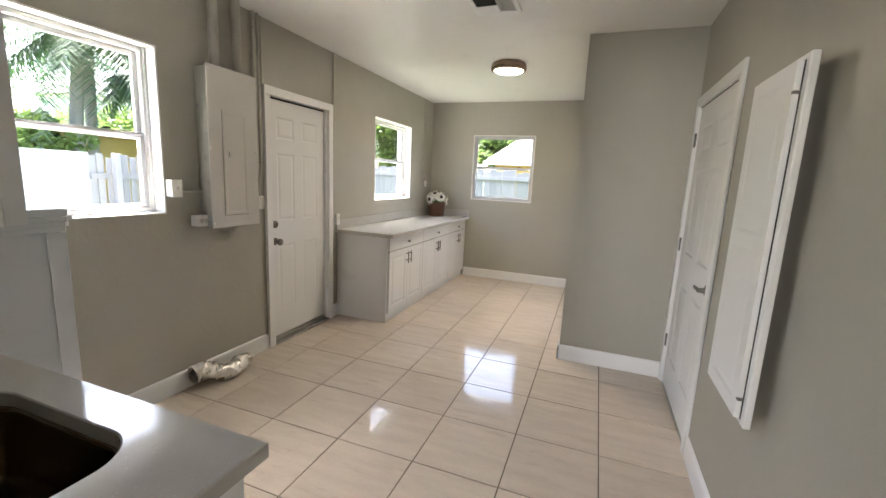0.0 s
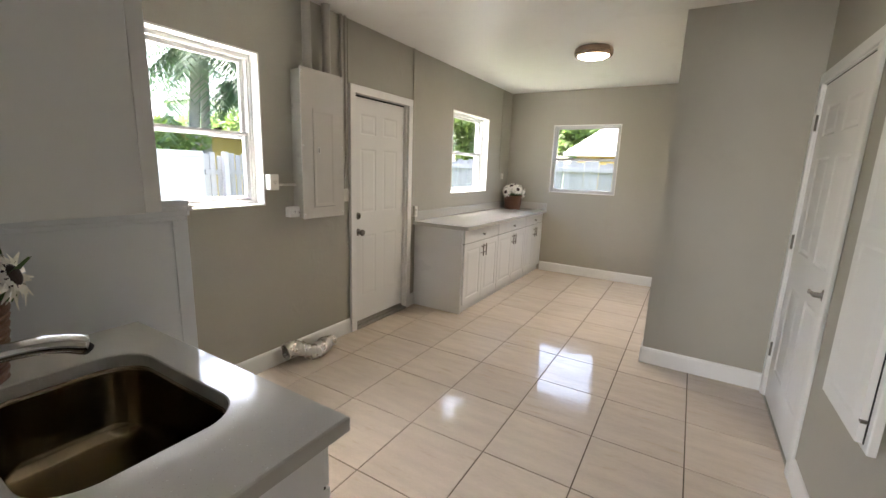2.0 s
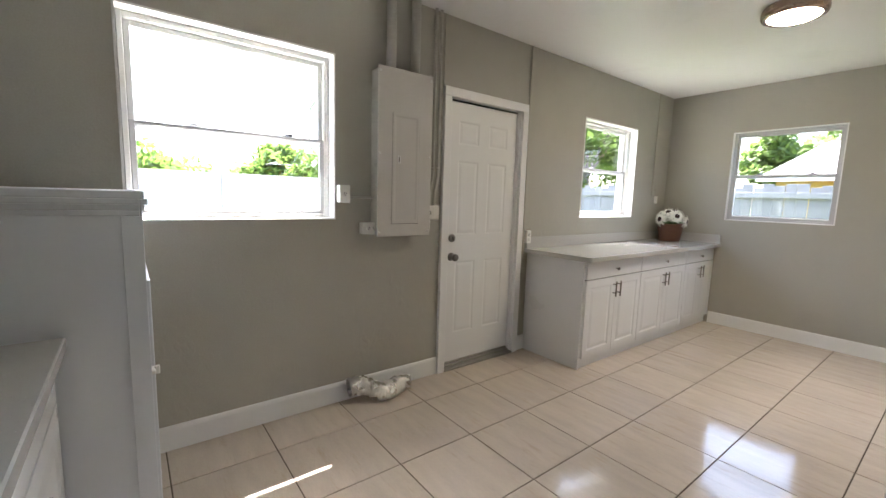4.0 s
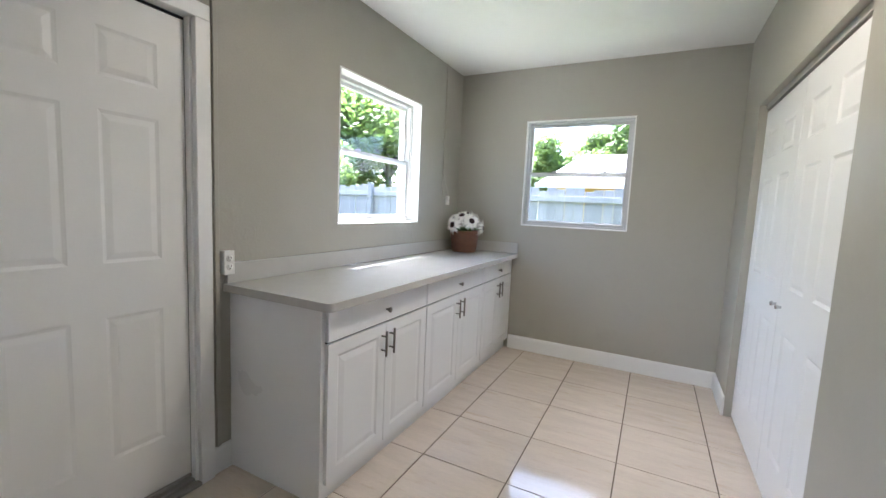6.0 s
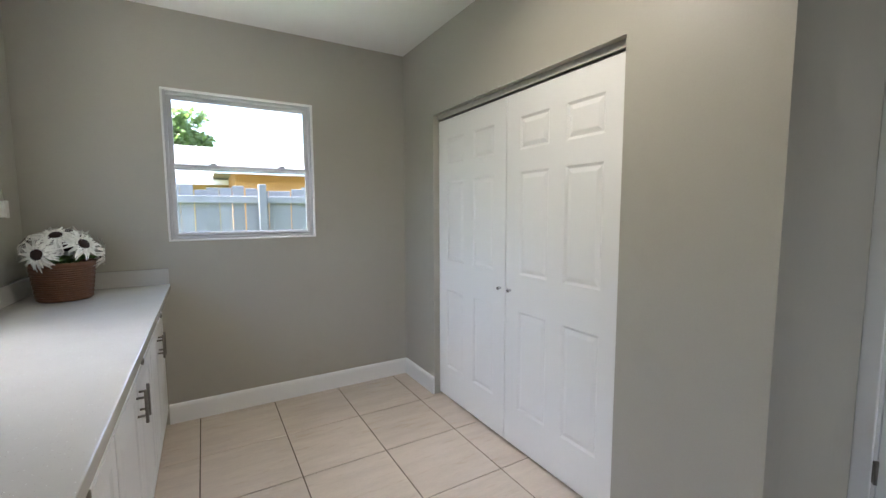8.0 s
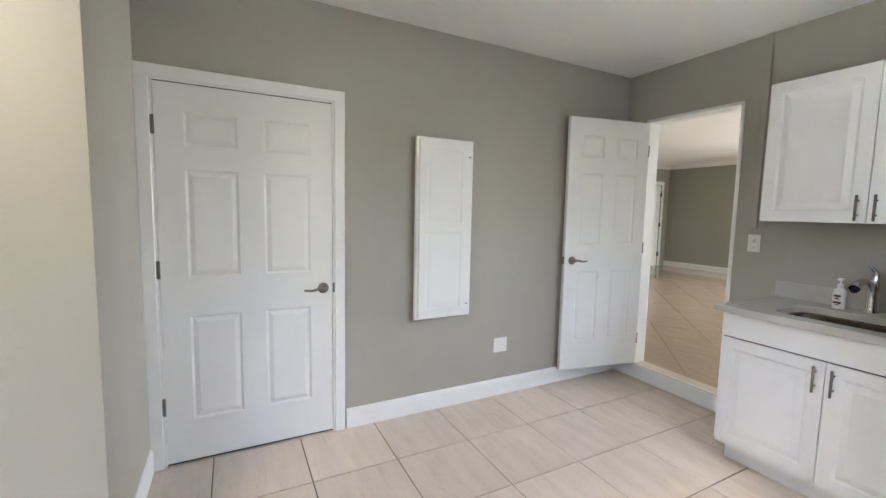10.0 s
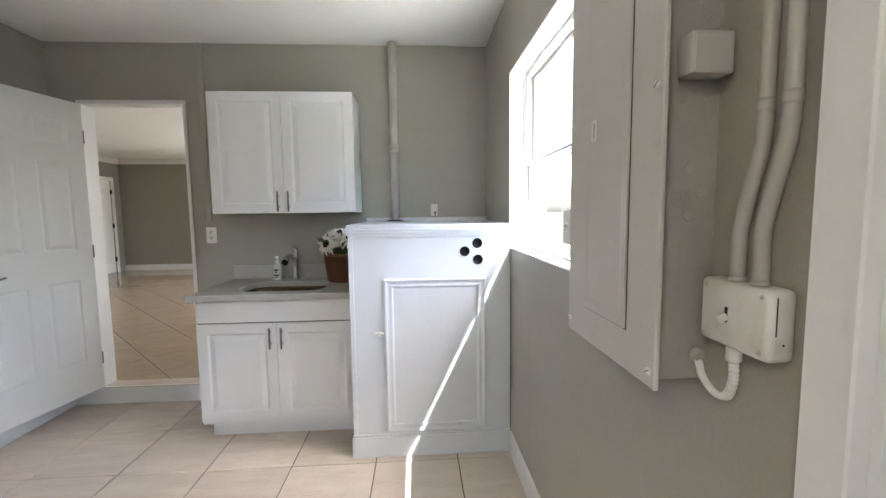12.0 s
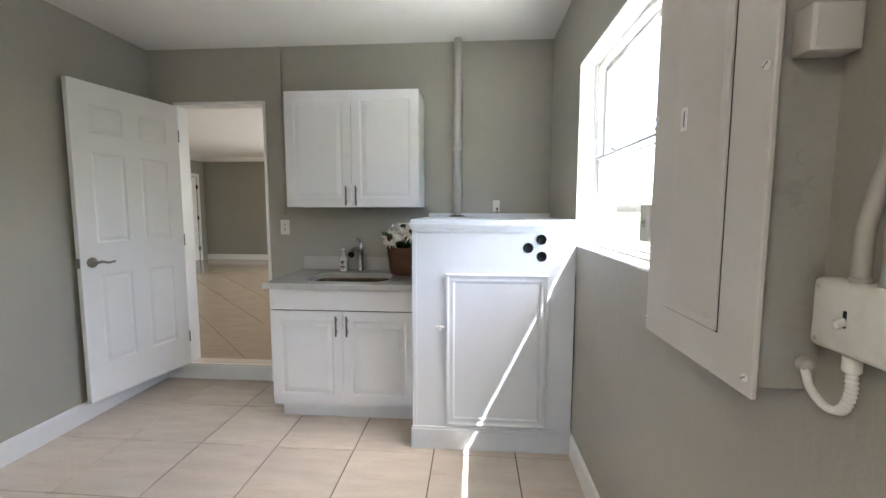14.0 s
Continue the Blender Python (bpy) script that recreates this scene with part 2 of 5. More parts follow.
FOIL = material("crinkled_aluminium_foil", (0.74, 0.72, 0.69), 0.28, 1.0, var=0.12, scale=18, fine=90, bump=0.5)
BRONZE = material("dark_bronze_ring", (0.36, 0.27, 0.22), 0.26, 1.0, var=0.06, scale=8, fine=60, bump=0.01)
BLACK = material("black_rubber", (0.012, 0.012, 0.012), 0.6, var=0.1, bump=0.02)
# near-black for solid strips that paint shade into gaps and holes
GAP_SHADE = material("gap_shade", (0.03, 0.03, 0.03), 0.8, var=0.1, bump=0.0)
THRESHOLD = material("worn_aluminium_threshold", (0.32, 0.30, 0.27), 0.42, 0.7, var=0.1, scale=14, fine=90, bump=0.05)
TILE = tile_glaze("cream_porcelain_tile", (0.605, 0.52, 0.435))
GROUT = material("dark_grout", (0.085, 0.06, 0.042), 0.9, var=0.2, scale=7, fine=120, bump=0.2)
NEXT_TILE = tile_glaze("beige_brown_porcelain_tile", (0.40, 0.31, 0.22))
QUARTZ = quartz("pale_grey_quartz", (0.50, 0.488, 0.465))
BASKET = material("red_brown_wicker", (0.13, 0.055, 0.026), 0.6, var=0.25, scale=30, fine=160, bump=0.35)
PETAL = material("white_petal", (0.80, 0.78, 0.70), 0.6, var=0.05, scale=30, fine=90, bump=0.05)
FLOWER_EYE = material("dark_flower_centre", (0.028, 0.012, 0.008), 0.85, var=0.4, scale=60, fine=200, bump=0.6)
LEAF = leaf_material("flower_leaf", (0.05, 0.10, 0.025), (0.10, 0.17, 0.04))
GLASS = glass_material("window_glass")
LAMP_DISC = glow_material("lit_lamp_diffuser", (1.0, 0.85, 0.64), LAMP_GLOW)
for dull in (BLACK, GAP_SHADE):
    dull.node_tree.nodes["Principled BSDF"].inputs["Specular IOR Level"].default_value = 0.12
SOAP = material("white_soap_bottle", (0.80, 0.80, 0.79), 0.28, var=0.01, bump=0.0)
INK = material("dark_label_ink", (0.04, 0.04, 0.05), 0.5, var=0.1, bump=0.0)
# white vinyl, its colour darkened to blue-grey in place of dimmer light
VINYL = material("darkened_vinyl_fence", (0.25, 0.265, 0.29), 0.45, var=0.03, scale=1.2, fine=30, bump=0.01)
WOOD_GREY = material("weathered_grey_wood", (0.20, 0.197, 0.208), 0.85, var=0.12, scale=2.0, fine=30, bump=0.3, rand=0.12, stretch=(6, 6, 0.7))
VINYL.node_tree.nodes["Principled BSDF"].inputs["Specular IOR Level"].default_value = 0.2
GRASS = material("lawn", (0.07, 0.10, 0.03), 0.9, var=0.25, scale=0.6, fine=14, bump=0.6, stain=((0.20, 0.16, 0.09), 0.5, 0.5))
BARK = material("grey_bark", (0.22, 0.20, 0.17), 0.9, var=0.15, scale=2.5, fine=24, bump=0.7, stretch=(1, 1, 4))
LEAF_A = leaf_material("broad_leaves", (0.07, 0.12, 0.026), (0.15, 0.21, 0.05))
LEAF_B = leaf_material("palm_leaves", (0.02, 0.048, 0.02), (0.055, 0.10, 0.035))
ORANGE = material("orange_house_paint", (0.50, 0.24, 0.07), 0.8, var=0.05, scale=1, fine=40, bump=0.1)
YELLOW = material("yellow_house_paint", (0.42, 0.30, 0.10), 0.8, var=0.04, scale=1, fine=40, bump=0.1)
ROOF = material("pale_grey_shingles", (0.22, 0.21, 0.21), 0.9, var=0.12, scale=2, fine=26, bump=0.4, stretch=(1, 3, 1))
CONCRETE = material("pale_concrete", (0.58, 0.56, 0.51), 0.85, var=0.08, scale=1.2, fine=40, bump=0.15, stain=((0.30, 0.28, 0.24), 0.4, 0.9))
WIRE = material("black_cable", (0.02, 0.02, 0.02), 0.7, var=0.1, bump=0.0)


# ---- mesh helpers ----
def add_box(bm, x0, x1, y0, y1, z0, z1, bevel=0.0):
    """A box, with its twelve edges chamfered if bevel is given."""
    if bevel <= 0:
        v = [bm.verts.new((x, y, z)) for z in (z0, z1) for y in (y0, y1) for x in (x0, x1)]
        for f in ((0, 2, 3, 1), (4, 5, 7, 6), (0, 1, 5, 4), (2, 6, 7, 3), (0, 4, 6, 2), (1, 3, 7, 5)):
            bm.faces.new([v[i] for i in f])
        return
    t = bmesh.new()
    add_box(t, x0, x1, y0, y1, z0, z1)
    bmesh.ops.bevel(t, geom=t.edges[:], offset=bevel, segments=1, affect='EDGES')
    merge(bm, t)


def soft_box(x0, x1, y0, y1, z0, z1, r, segments=4):
    """A box with rounded edges."""
    t = box_bm(x0, x1, y0, y1, z0, z1)
    bmesh.ops.bevel(t, geom=t.edges[:], offset=r, segments=segments, profile=0.5, affect='EDGES')
    for f in t.faces:
        f.smooth = True
    return t


def merge(bm, t, m=None):
    """Adds the bmesh t, moved by m, to bm, and frees t."""
    if m is not None:
        t.transform(m)
    idx = {}
    for v in t.verts:
        idx[v] = bm.verts.new(v.co)
    for f in t.faces:
        nf = bm.faces.new([idx[v] for v in f.verts])
        nf.smooth = f.smooth
    t.free()


def box_bm(*a, **k):
    bm = bmesh.new()
    add_box(bm, *a, **k)
    return bm


def lathe(profile, n=24, smooth=True):
    """A turned shape from (radius, height) pairs, about z."""
    bm = bmesh.new()
    rings = []
    for r, z in profile:
        if r < 1e-6:
            rings.append([bm.verts.new((0, 0, z))])
        else:
            rings.append([bm.verts.new((r * math.cos(2 * math.pi * i / n), r * math.sin(2 * math.pi * i / n), z)) for i in range(n)])
    for a, b in zip(rings, rings[1:]):
        for i in range(n):
            j = (i + 1) % n
            q = [a[0 if len(a) == 1 else i], a[0 if len(a) == 1 else j], b[0 if len(b) == 1 else j], b[0 if len(b) == 1 else i]]
            q = list(dict.fromkeys(q))
            if len(q) > 2:
                f = bm.faces.new(q)
                f.smooth = smooth
    for ring, flip in ((rings[0], True), (rings[-1], False)):
        if len(ring) > 2:
            bm.faces.new(ring[::-1] if flip else ring)
    bmesh.ops.recalc_face_normals(bm, faces=bm.faces[:])
    return bm


def smooth_path(points, step=0.02):
    """Points along a Catmull-Rom curve through the given ones."""
    p = [Vector(q) for q in points]
    p = [2 * p[0] - p[1]] + p + [2 * p[-1] - p[-2]]
    out = []
    for i in range(1, len(p) - 2):
        n = max(2, int((p[i + 1] - p[i]).length / step))
        for k in range(n):
            t = k / n
            out.append(0.5 * ((2 * p[i]) + (p[i + 1] - p[i - 1]) * t + (2 * p[i - 1] - 5 * p[i] + 4 * p[i + 1] - p[i + 2]) * t * t
                              + (3 * p[i] - 3 * p[i + 1] + p[i + 2] - p[i - 1]) * t ** 3))
    out.append(p[-2])
    return out


def tube(points, radius, n=14, cap=True, smooth=True):
    """A tube along points; radius is a number or a function of (index, count)."""
    bm = bmesh.new()
    pts = [Vector(q) for q in points]
    rings, side = [], None
    for i, q in enumerate(pts):
        d = (pts[min(i + 1, len(pts) - 1)] - pts[max(i - 1, 0)]).normalized()
        if side is None:
            side = d.orthogonal().normalized()
        side = (side - d * side.dot(d)).normalized()
        up = d.cross(side)
        r = radius(i, len(pts)) if callable(radius) else radius
        rings.append([bm.verts.new(q + (side * math.cos(2 * math.pi * k / n) + up * math.sin(2 * math.pi * k / n)) * r) for k in range(n)])
    for a, b in zip(rings, rings[1:]):
        for k in range(n):
            f = bm.faces.new((a[k], a[(k + 1) % n], b[(k + 1) % n], b[k]))
            f.smooth = smooth
    if cap:
        bm.faces.new(rings[0][::-1])
        bm.faces.new(rings[-1])
    return bm


def mesh_of(name, bm, mat):
    me = bpy.data.meshes.new(name)
    bm.to_mesh(me)
    bm.free()
    me.materials.append(mat)
    return me


def part(name, bm, mat, parent, label=""):
    """One mesh object under a thing or a part, in its coordinates."""
    ob = new(name, mesh_of(name, bm, mat))
    ob.parent = parent
    return tagged(ob, label)


def thing(name, label, category, m=None, group="", kind=""):
    """The Empty at a thing's base, which carries its parts."""
    ob = new(name)
    ob.empty_display_size = 0.05
    if m is not None:
        ob.matrix_basis = m
    return tagged(ob, label, category, group, kind)


def solid(name, bm, mat, label, category, kind="", group="", m=None):
    """A thing that is one mesh."""
    ob = new(name, mesh_of(name, bm, mat))
    if m is not None:
        ob.matrix_basis = m
    return tagged(ob, label, category, group, kind)


def wall_bm(u0, u1, z0, z1, thick, holes):
    """A wall in its own plane: x along it, y from 0 (the room's face) to thick, with openings (u0, u1, z0, z1) through it."""
    bm = bmesh.new()
    us = sorted({u0, u1, *[h[0] for h in holes], *[h[1] for h in holes]})
    zs = sorted({z0, z1, *[h[2] for h in holes], *[h[3] for h in holes]})
    vert = {}

    def v(x, y, z):
        k = (round(x, 5), y, round(z, 5))
        if k not in vert:
            vert[k] = bm.verts.new((x, y, z))
        return vert[k]

    def full(i, j):
        if not (0 <= i < len(us) - 1 and 0 <= j < len(zs) - 1):
            return False
        cu, cz = (us[i] + us[i + 1]) / 2, (zs[j] + zs[j + 1]) / 2
        return not any(h[0] < cu < h[1] and h[2] < cz < h[3] for h in holes)

    for i in range(len(us) - 1):
        for j in range(len(zs) - 1):
            if not full(i, j):
                continue
            a, b, c, d = us[i], us[i + 1], zs[j], zs[j + 1]
            bm.faces.new((v(a, 0, c), v(b, 0, c), v(b, 0, d), v(a, 0, d)))
            bm.faces.new((v(b, thick, c), v(a, thick, c), v(a, thick, d), v(b, thick, d)))
            if not full(i - 1, j):
                bm.faces.new((v(a, thick, c), v(a, 0, c), v(a, 0, d), v(a, thick, d)))
            if not full(i + 1, j):
                bm.faces.new((v(b, 0, c), v(b, thick, c), v(b, thick, d), v(b, 0, d)))
            if not full(i, j - 1):
                bm.faces.new((v(a, thick, c), v(b, thick, c), v(b, 0, c), v(a, 0, c)))
            if not full(i, j + 1):
                bm.faces.new((v(a, 0, d), v(b, 0, d), v(b, thick, d), v(a, thick, d)))
    return bm


# Poses for things on the four walls: x runs to the right as one faces the wall, -y comes out of it.
def on_west(y, z=0.0, out=0.0):
    return pose(out, y, z, 0, 0, 90)


def on_east(y, z=0.0, out=0.0):
    return pose(EAST - out, y, z, 0, 0, -90)


def on_south(x, z=0.0, out=0.0):
    return pose(x, out, z, 0, 0, 180)


def on_north(x, z=0.0, out=0.0):
    return pose(x, NORTH - out, z, 0, 0, 0)


def paneled(w, h, t, panels, sink=0.007, back=True):
    """A slab with sunk fields: x 0..w, front at y = -t, back at y = 0. panels: (x0, x1, z0, z1)."""
    bm = bmesh.new()
    us = sorted({0, w, *[p[0] for p in panels], *[p[1] for p in panels]})
    zs = sorted({0, h, *[p[2] for p in panels], *[p[3] for p in panels]})
    vert = {}

    def v(x, y, z):
        k = (round(x, 5), round(y, 5), round(z, 5))
        if k not in vert:
            vert[k] = bm.verts.new((x, y, z))
        return vert[k]

    for a, b in zip(us, us[1:]):
        for c, d in zip(zs, zs[1:]):
            if not any(p[0] <= a and b <= p[1] and p[2] <= c and d <= p[3] for p in panels):
                bm.faces.new((v(a, -t, c), v(b, -t, c), v(b, -t, d), v(a, -t, d)))
    for x0, x1, z0, z1 in panels:
        ring = [[v(x0, -t, z0), v(x1, -t, z0), v(x1, -t, z1), v(x0, -t, z1)]]
        for ins, dep in ((0.004, sink * 0.4), (0.012, sink)):
            ring.append([bm.verts.new((x, -t + dep, z)) for x, z in ((x0 + ins, z0 + ins), (x1 - ins, z0 + ins), (x1 - ins, z1 - ins), (x0 + ins, z1 - ins))])
        for r, s in zip(ring, ring[1:]):
            for i in range(4):
                bm.faces.new((r[i], r[(i + 1) % 4], s[(i + 1) % 4], s[i]))
        bm.faces.new(ring[-1])
    t2 = bmesh.new()
    add_box(t2, 0, w, -t, 0, 0, h)
    for f in [f for f in t2.faces if f.normal.y < -0.5 or all(abs(q.co.y + t) < 1e-6 for q in f.verts)]:
        t2.faces.remove(f)
    merge(bm, t2)
    bmesh.ops.remove_doubles(bm, verts=bm.verts[:], dist=1e-5)
    return bm


def raised_field(x0, x1, z0, z1, y, rise=0.006, slope=0.022):
    """The raised middle of a panel, on the plane y, coming out towards -y."""
    bm = bmesh.new()
    a = [bm.verts.new(q) for q in ((x0, y, z0), (x1, y, z0), (x1, y, z1), (x0, y, z1))]
    s = slope
    b = [bm.verts.new(q) for q in ((x0 + s, y - rise, z0 + s), (x1 - s, y - rise, z0 + s), (x1 - s, y - rise, z1 - s), (x0 + s, y - rise, z1 - s))]
    for i in range(4):
        bm.faces.new((a[i], a[(i + 1) % 4], b[(i + 1) % 4], b[i]))
    bm.faces.new(b)
    return bm


def mitred(x0, x1, z0, z1, y, profile):
    """Four mitred mouldings round a rectangle on the plane y; profile: (inset, rise) pairs from the outside in, rising towards -y."""
    rects = [[Vector((x0 + i, y - r, z0 + i)), Vector((x1 - i, y - r, z0 + i)), Vector((x1 - i, y - r, z1 - i)), Vector((x0 + i, y - r, z1 - i))] for i, r in profile]
    out = []
    for k in range(4):
        bm = bmesh.new()
        line = [(bm.verts.new(q[k]), bm.verts.new(q[(k + 1) % 4])) for q in rects]
        for a, b in zip(line, line[1:]):
            bm.faces.new((a[0], a[1], b[1], b[0]))
        out.append(bm)
    return out


def frame_bm(w, h, f, y0, y1, bevel=0.002):
    """A rectangular frame of four bars: outer size w by h, bars f wide, from y0 to y1."""
    bm = bmesh.new()
    add_box(bm, 0, f, y0, y1, 0, h, bevel)
    add_box(bm, w - f, w, y0, y1, 0, h, bevel)
    add_box(bm, f, w - f, y0, y1, 0, f, bevel)
    add_box(bm, f, w - f, y0, y1, h - f, h, bevel)
    return bm


# ---- plan of the place ----
EAST, NORTH, TOP = 3.06, 6.045, 2.578
CLOSET_X, CLOSET_Y = 2.28, 3.50
STEP = 0.12
WIN_1 = (0.79, 1.807, 1.174, 2.138)
WIN_2 = (4.303, 5.282, 1.172, 2.13)
WIN_3 = (0.660, 1.562, 1.175, 2.115)
ENTRY = (2.663, 3.405, 0.0, 2.05)
DOORWAY = (2.136, 2.87, STEP, 2.188)
CLOSET_HOLE = (4.03, 5.556, 0.0, 2.028)

# walls; each in its own plane, then turned into place
w = solid("wall_west", wall_bm(-0.12, NORTH + 0.2, -0.25, TOP, 0.2, [WIN_1, WIN_2, ENTRY]), WALL_ROUGH,
          "warm grey painted plaster wall with lumpy trowel marks", "wall", "structure", m=pose(0, 0, 0, 0, 0, 90))
solid("wall_north", wall_bm(0, EAST, -0.25, TOP, 0.2, [WIN_3]), WALL, "smooth warm grey painted wall with one window", "wall", "structure",
      m=pose(0, NORTH, 0, 0, 0, 0))
east_door_hole = (-3.44, -2.535, 0.0, 2.04)
solid("wall_east", wall_bm(-(NORTH + 0.2), 0.12, -0.25, TOP, 0.15, [east_door_hole]), WALL, "smooth warm grey painted wall behind the doors", "wall", "structure",
      m=pose(EAST, 0, 0, 0, 0, -90))
solid("wall_south", wall_bm(-EAST, 0, -0.25, TOP, 0.12, [(-DOORWAY[1], -DOORWAY[0], STEP, DOORWAY[3])]), WALL,
      "warm grey painted wall behind the utility sink", "wall", "structure", m=pose(0, 0, 0, 0, 0, 180))
solid("wall_closet_front", wall_bm(-NORTH, -CLOSET_Y, 0, TOP, 0.11, [(-CLOSET_HOLE[1], -CLOSET_HOLE[0], 0, CLOSET_HOLE[3])]), WALL,
      "warm grey painted closet wall with a wide opening", "wall", "structure", m=pose(CLOSET_X, 0, 0, 0, 0, -90))
solid("wall_closet_side", wall_bm(CLOSET_X + 0.11, EAST, 0, TOP, 0.11, []), WALL, "warm grey painted closet side wall", "wall", "structure",
      m=pose(0, CLOSET_Y, 0, 0, 0, 0))
solid("ceiling", box_bm(-0.2, EAST + 0.15, -0.12, NORTH + 0.2, TOP, TOP + 0.1), CEILING, "plain off-white painted ceiling", "ceiling", "structure")
# unseen slab; its eave edge is placed to cut the sun to a strip
solid("roof", box_bm(-0.80, 9.0, -8.5, NORTH + 0.35, 2.868, 3.01), STUCCO, "unseen white soffit and roof deck, eave set to trim the sun", "roof", "structure")


def base_run(name, m, length):
    """A white baseboard: a flat board with a rounded upper edge, along x, standing out towards -y."""
    bm = bmesh.new()
    prof = [(0, 0), (-0.014, 0), (-0.014, 0.108), (-0.010, 0.122), (-0.004, 0.128), (0, 0.128)]
    ends = [[bm.verts.new((x, y, z)) for y, z in prof] for x in (0, length)]
    k = len(prof)
    for i in range(k):
        bm.faces.new((ends[0][i], ends[1][i], ends[1][(i + 1) % k], ends[0][(i + 1) % k]))
    bm.faces.new(ends[0])
    bm.faces.new(ends[1][::-1])
    bmesh.ops.recalc_face_normals(bm, faces=bm.faces[:])
    return solid(name, bm, TRIM, "white painted baseboard along the wall", "baseboard", "structure", m=m)


base_run("baseboard_west", on_west(0.862, 0.001), 2.598 - 0.862)
base_run("baseboard_west_short", on_west(3.470, 0.001), 0.096)
base_run("baseboard_north", on_north(0.605, 0.001), CLOSET_X - 0.605)
base_run("baseboard_closet_north", pose(CLOSET_X, NORTH - 0.015, 0.001, 0, 0, -90), NORTH - 0.015 - CLOSET_HOLE[1])
base_run("baseboard_closet_front", pose(CLOSET_X, CLOSET_HOLE[0], 0.001, 0, 0, -90), CLOSET_HOLE[0] - CLOSET_Y + 0.014)
base_run("baseboard_closet_side", pose(CLOSET_X - 0.014, CLOSET_Y, 0.001, 0, 0, 0), EAST - 0.017 - CLOSET_X + 0.014)
base_run("baseboard_east", on_east(2.463, 0.001), 2.463)
base_run("baseboard_south", on_south(EAST - 0.015, 0.001), EAST - 0.015 - 1.85)


# ---- windows ----
def hung_window(name, m, w, h, inset, label, thick=0.2, split=0.5, metal=None, fw=0.026):
    """A single-hung window in an opening w by h: painted lining through the wall, metal frame, two sashes with panes, latch and sill.
    x along the wall, y into the wall (the room's face at y = 0)."""
    win = thing(name, label, "window", m, kind="structure")
    e = 0.010
    part("jamb", box_bm(0.0005, e, -0.003, thick + 0.004, e, h - e), TRIM, win)
    part("jamb", box_bm(w - e, w - 0.0005, -0.003, thick + 0.004, e, h - e), TRIM, win)
    part("head", box_bm(0.0005, w - 0.0005, -0.003, thick + 0.004, h - e, h - 0.0005), TRIM, win)
    sill = box_bm(0.0005, w - 0.0005, -0.006, thick + 0.02, 0.0005, e, 0.002)
    part("window_sill", sill, TRIM, win, "white painted window sill")
    bm = frame_bm(w - 2 * e, h - 2 * e, fw, inset, inset + 0.065, 0.003)
    add_box(bm, 0.004, 0.012, inset - 0.010, inset, 0, h - 2 * e)
    add_box(bm, w - 2 * e - 0.012, w - 2 * e - 0.004, inset - 0.010, inset, 0, h - 2 * e)
    bm.transform(Matrix.Translation((e, 0, e)))
    part("window_frame", bm, metal or FRAME_WHITE, win)
    iw, x0, z0 = w - 2 * e - 2 * fw, e + fw, e + fw
    ih = h - 2 * e - 2 * fw
    mid = ih * split
    for nm, za, zb, y in (("lower_sash", 0.0, mid + 0.018, inset + 0.008), ("upper_sash", mid - 0.018, ih, inset + 0.034)):
        bm = frame_bm(iw, zb - za, 0.026, y, y + 0.022, 0.003)
        if nm == "lower_sash":
            add_box(bm, 0.02, iw - 0.02, y - 0.012, y, zb - za - 0.020, zb - za - 0.006, 0.003)
            add_box(bm, 0.02, iw - 0.02, y - 0.010, y, 0.004, 0.020, 0.003)
        bm.transform(Matrix.Translation((x0, 0, z0 + za)))
        s = part(nm, bm, SASH_GREY if nm == "lower_sash" else metal or FRAME_WHITE, win)
        p = part("pane", box_bm(x0 + 0.024, x0 + iw - 0.024, y + 0.009, y + 0.013, z0 + za + 0.024, z0 + zb - 0.024), GLASS, s, "clear window glass")
        p.visible_shadow = False
    for k in (0.28, 0.78):
        bm = box_bm(-0.022, 0.022, -0.012, 0.006, 0, 0.008, 0.002)
        add_box(bm, -0.006, 0.014, -0.018, -0.004, 0.006, 0.012, 0.002)
        bm.transform(Matrix.Translation((x0 + iw * k, inset + 0.005, z0 + mid + 0.018)))
        part("latch", bm, BLACK if k > 0.5 else SASH_GREY, win, "small sash latch")
    return win


hung_window("window_1", pose(0, WIN_1[0], WIN_1[2], 0, 0, 90), WIN_1[1] - WIN_1[0], WIN_1[3] - WIN_1[2], 0.085,
            "white single-hung window in a deep white reveal beside the electrical panel", split=0.472)
hung_window("window_2", pose(0, WIN_2[0], WIN_2[2], 0, 0, 90), WIN_2[1] - WIN_2[0], WIN_2[3] - WIN_2[2], 0.085,
            "white single-hung window over the long counter")
hung_window("window_3", pose(WIN_3[0], NORTH, WIN_3[2], 0, 0, 0), WIN_3[1] - WIN_3[0], WIN_3[3] - WIN_3[2], 0.030,
            "grey metal single-hung window in the end wall, nearly flush", metal=SASH_GREY, fw=0.018)


# ---- doors ----
def six_panels(w, h):
    """The fields of a six-panel door."""
    st, mid = 0.130 * w / 0.9, 0.130 * w / 0.9
    pw = (w - 2 * st - mid) / 2
    rows = ((0.23, 0.81), (1.02, 1.59), (1.71, 1.885))
    k = h / 2.02
    return [(x, x + pw, a * k, b * k) for a, b in rows for x in (st, st + pw + mid)]


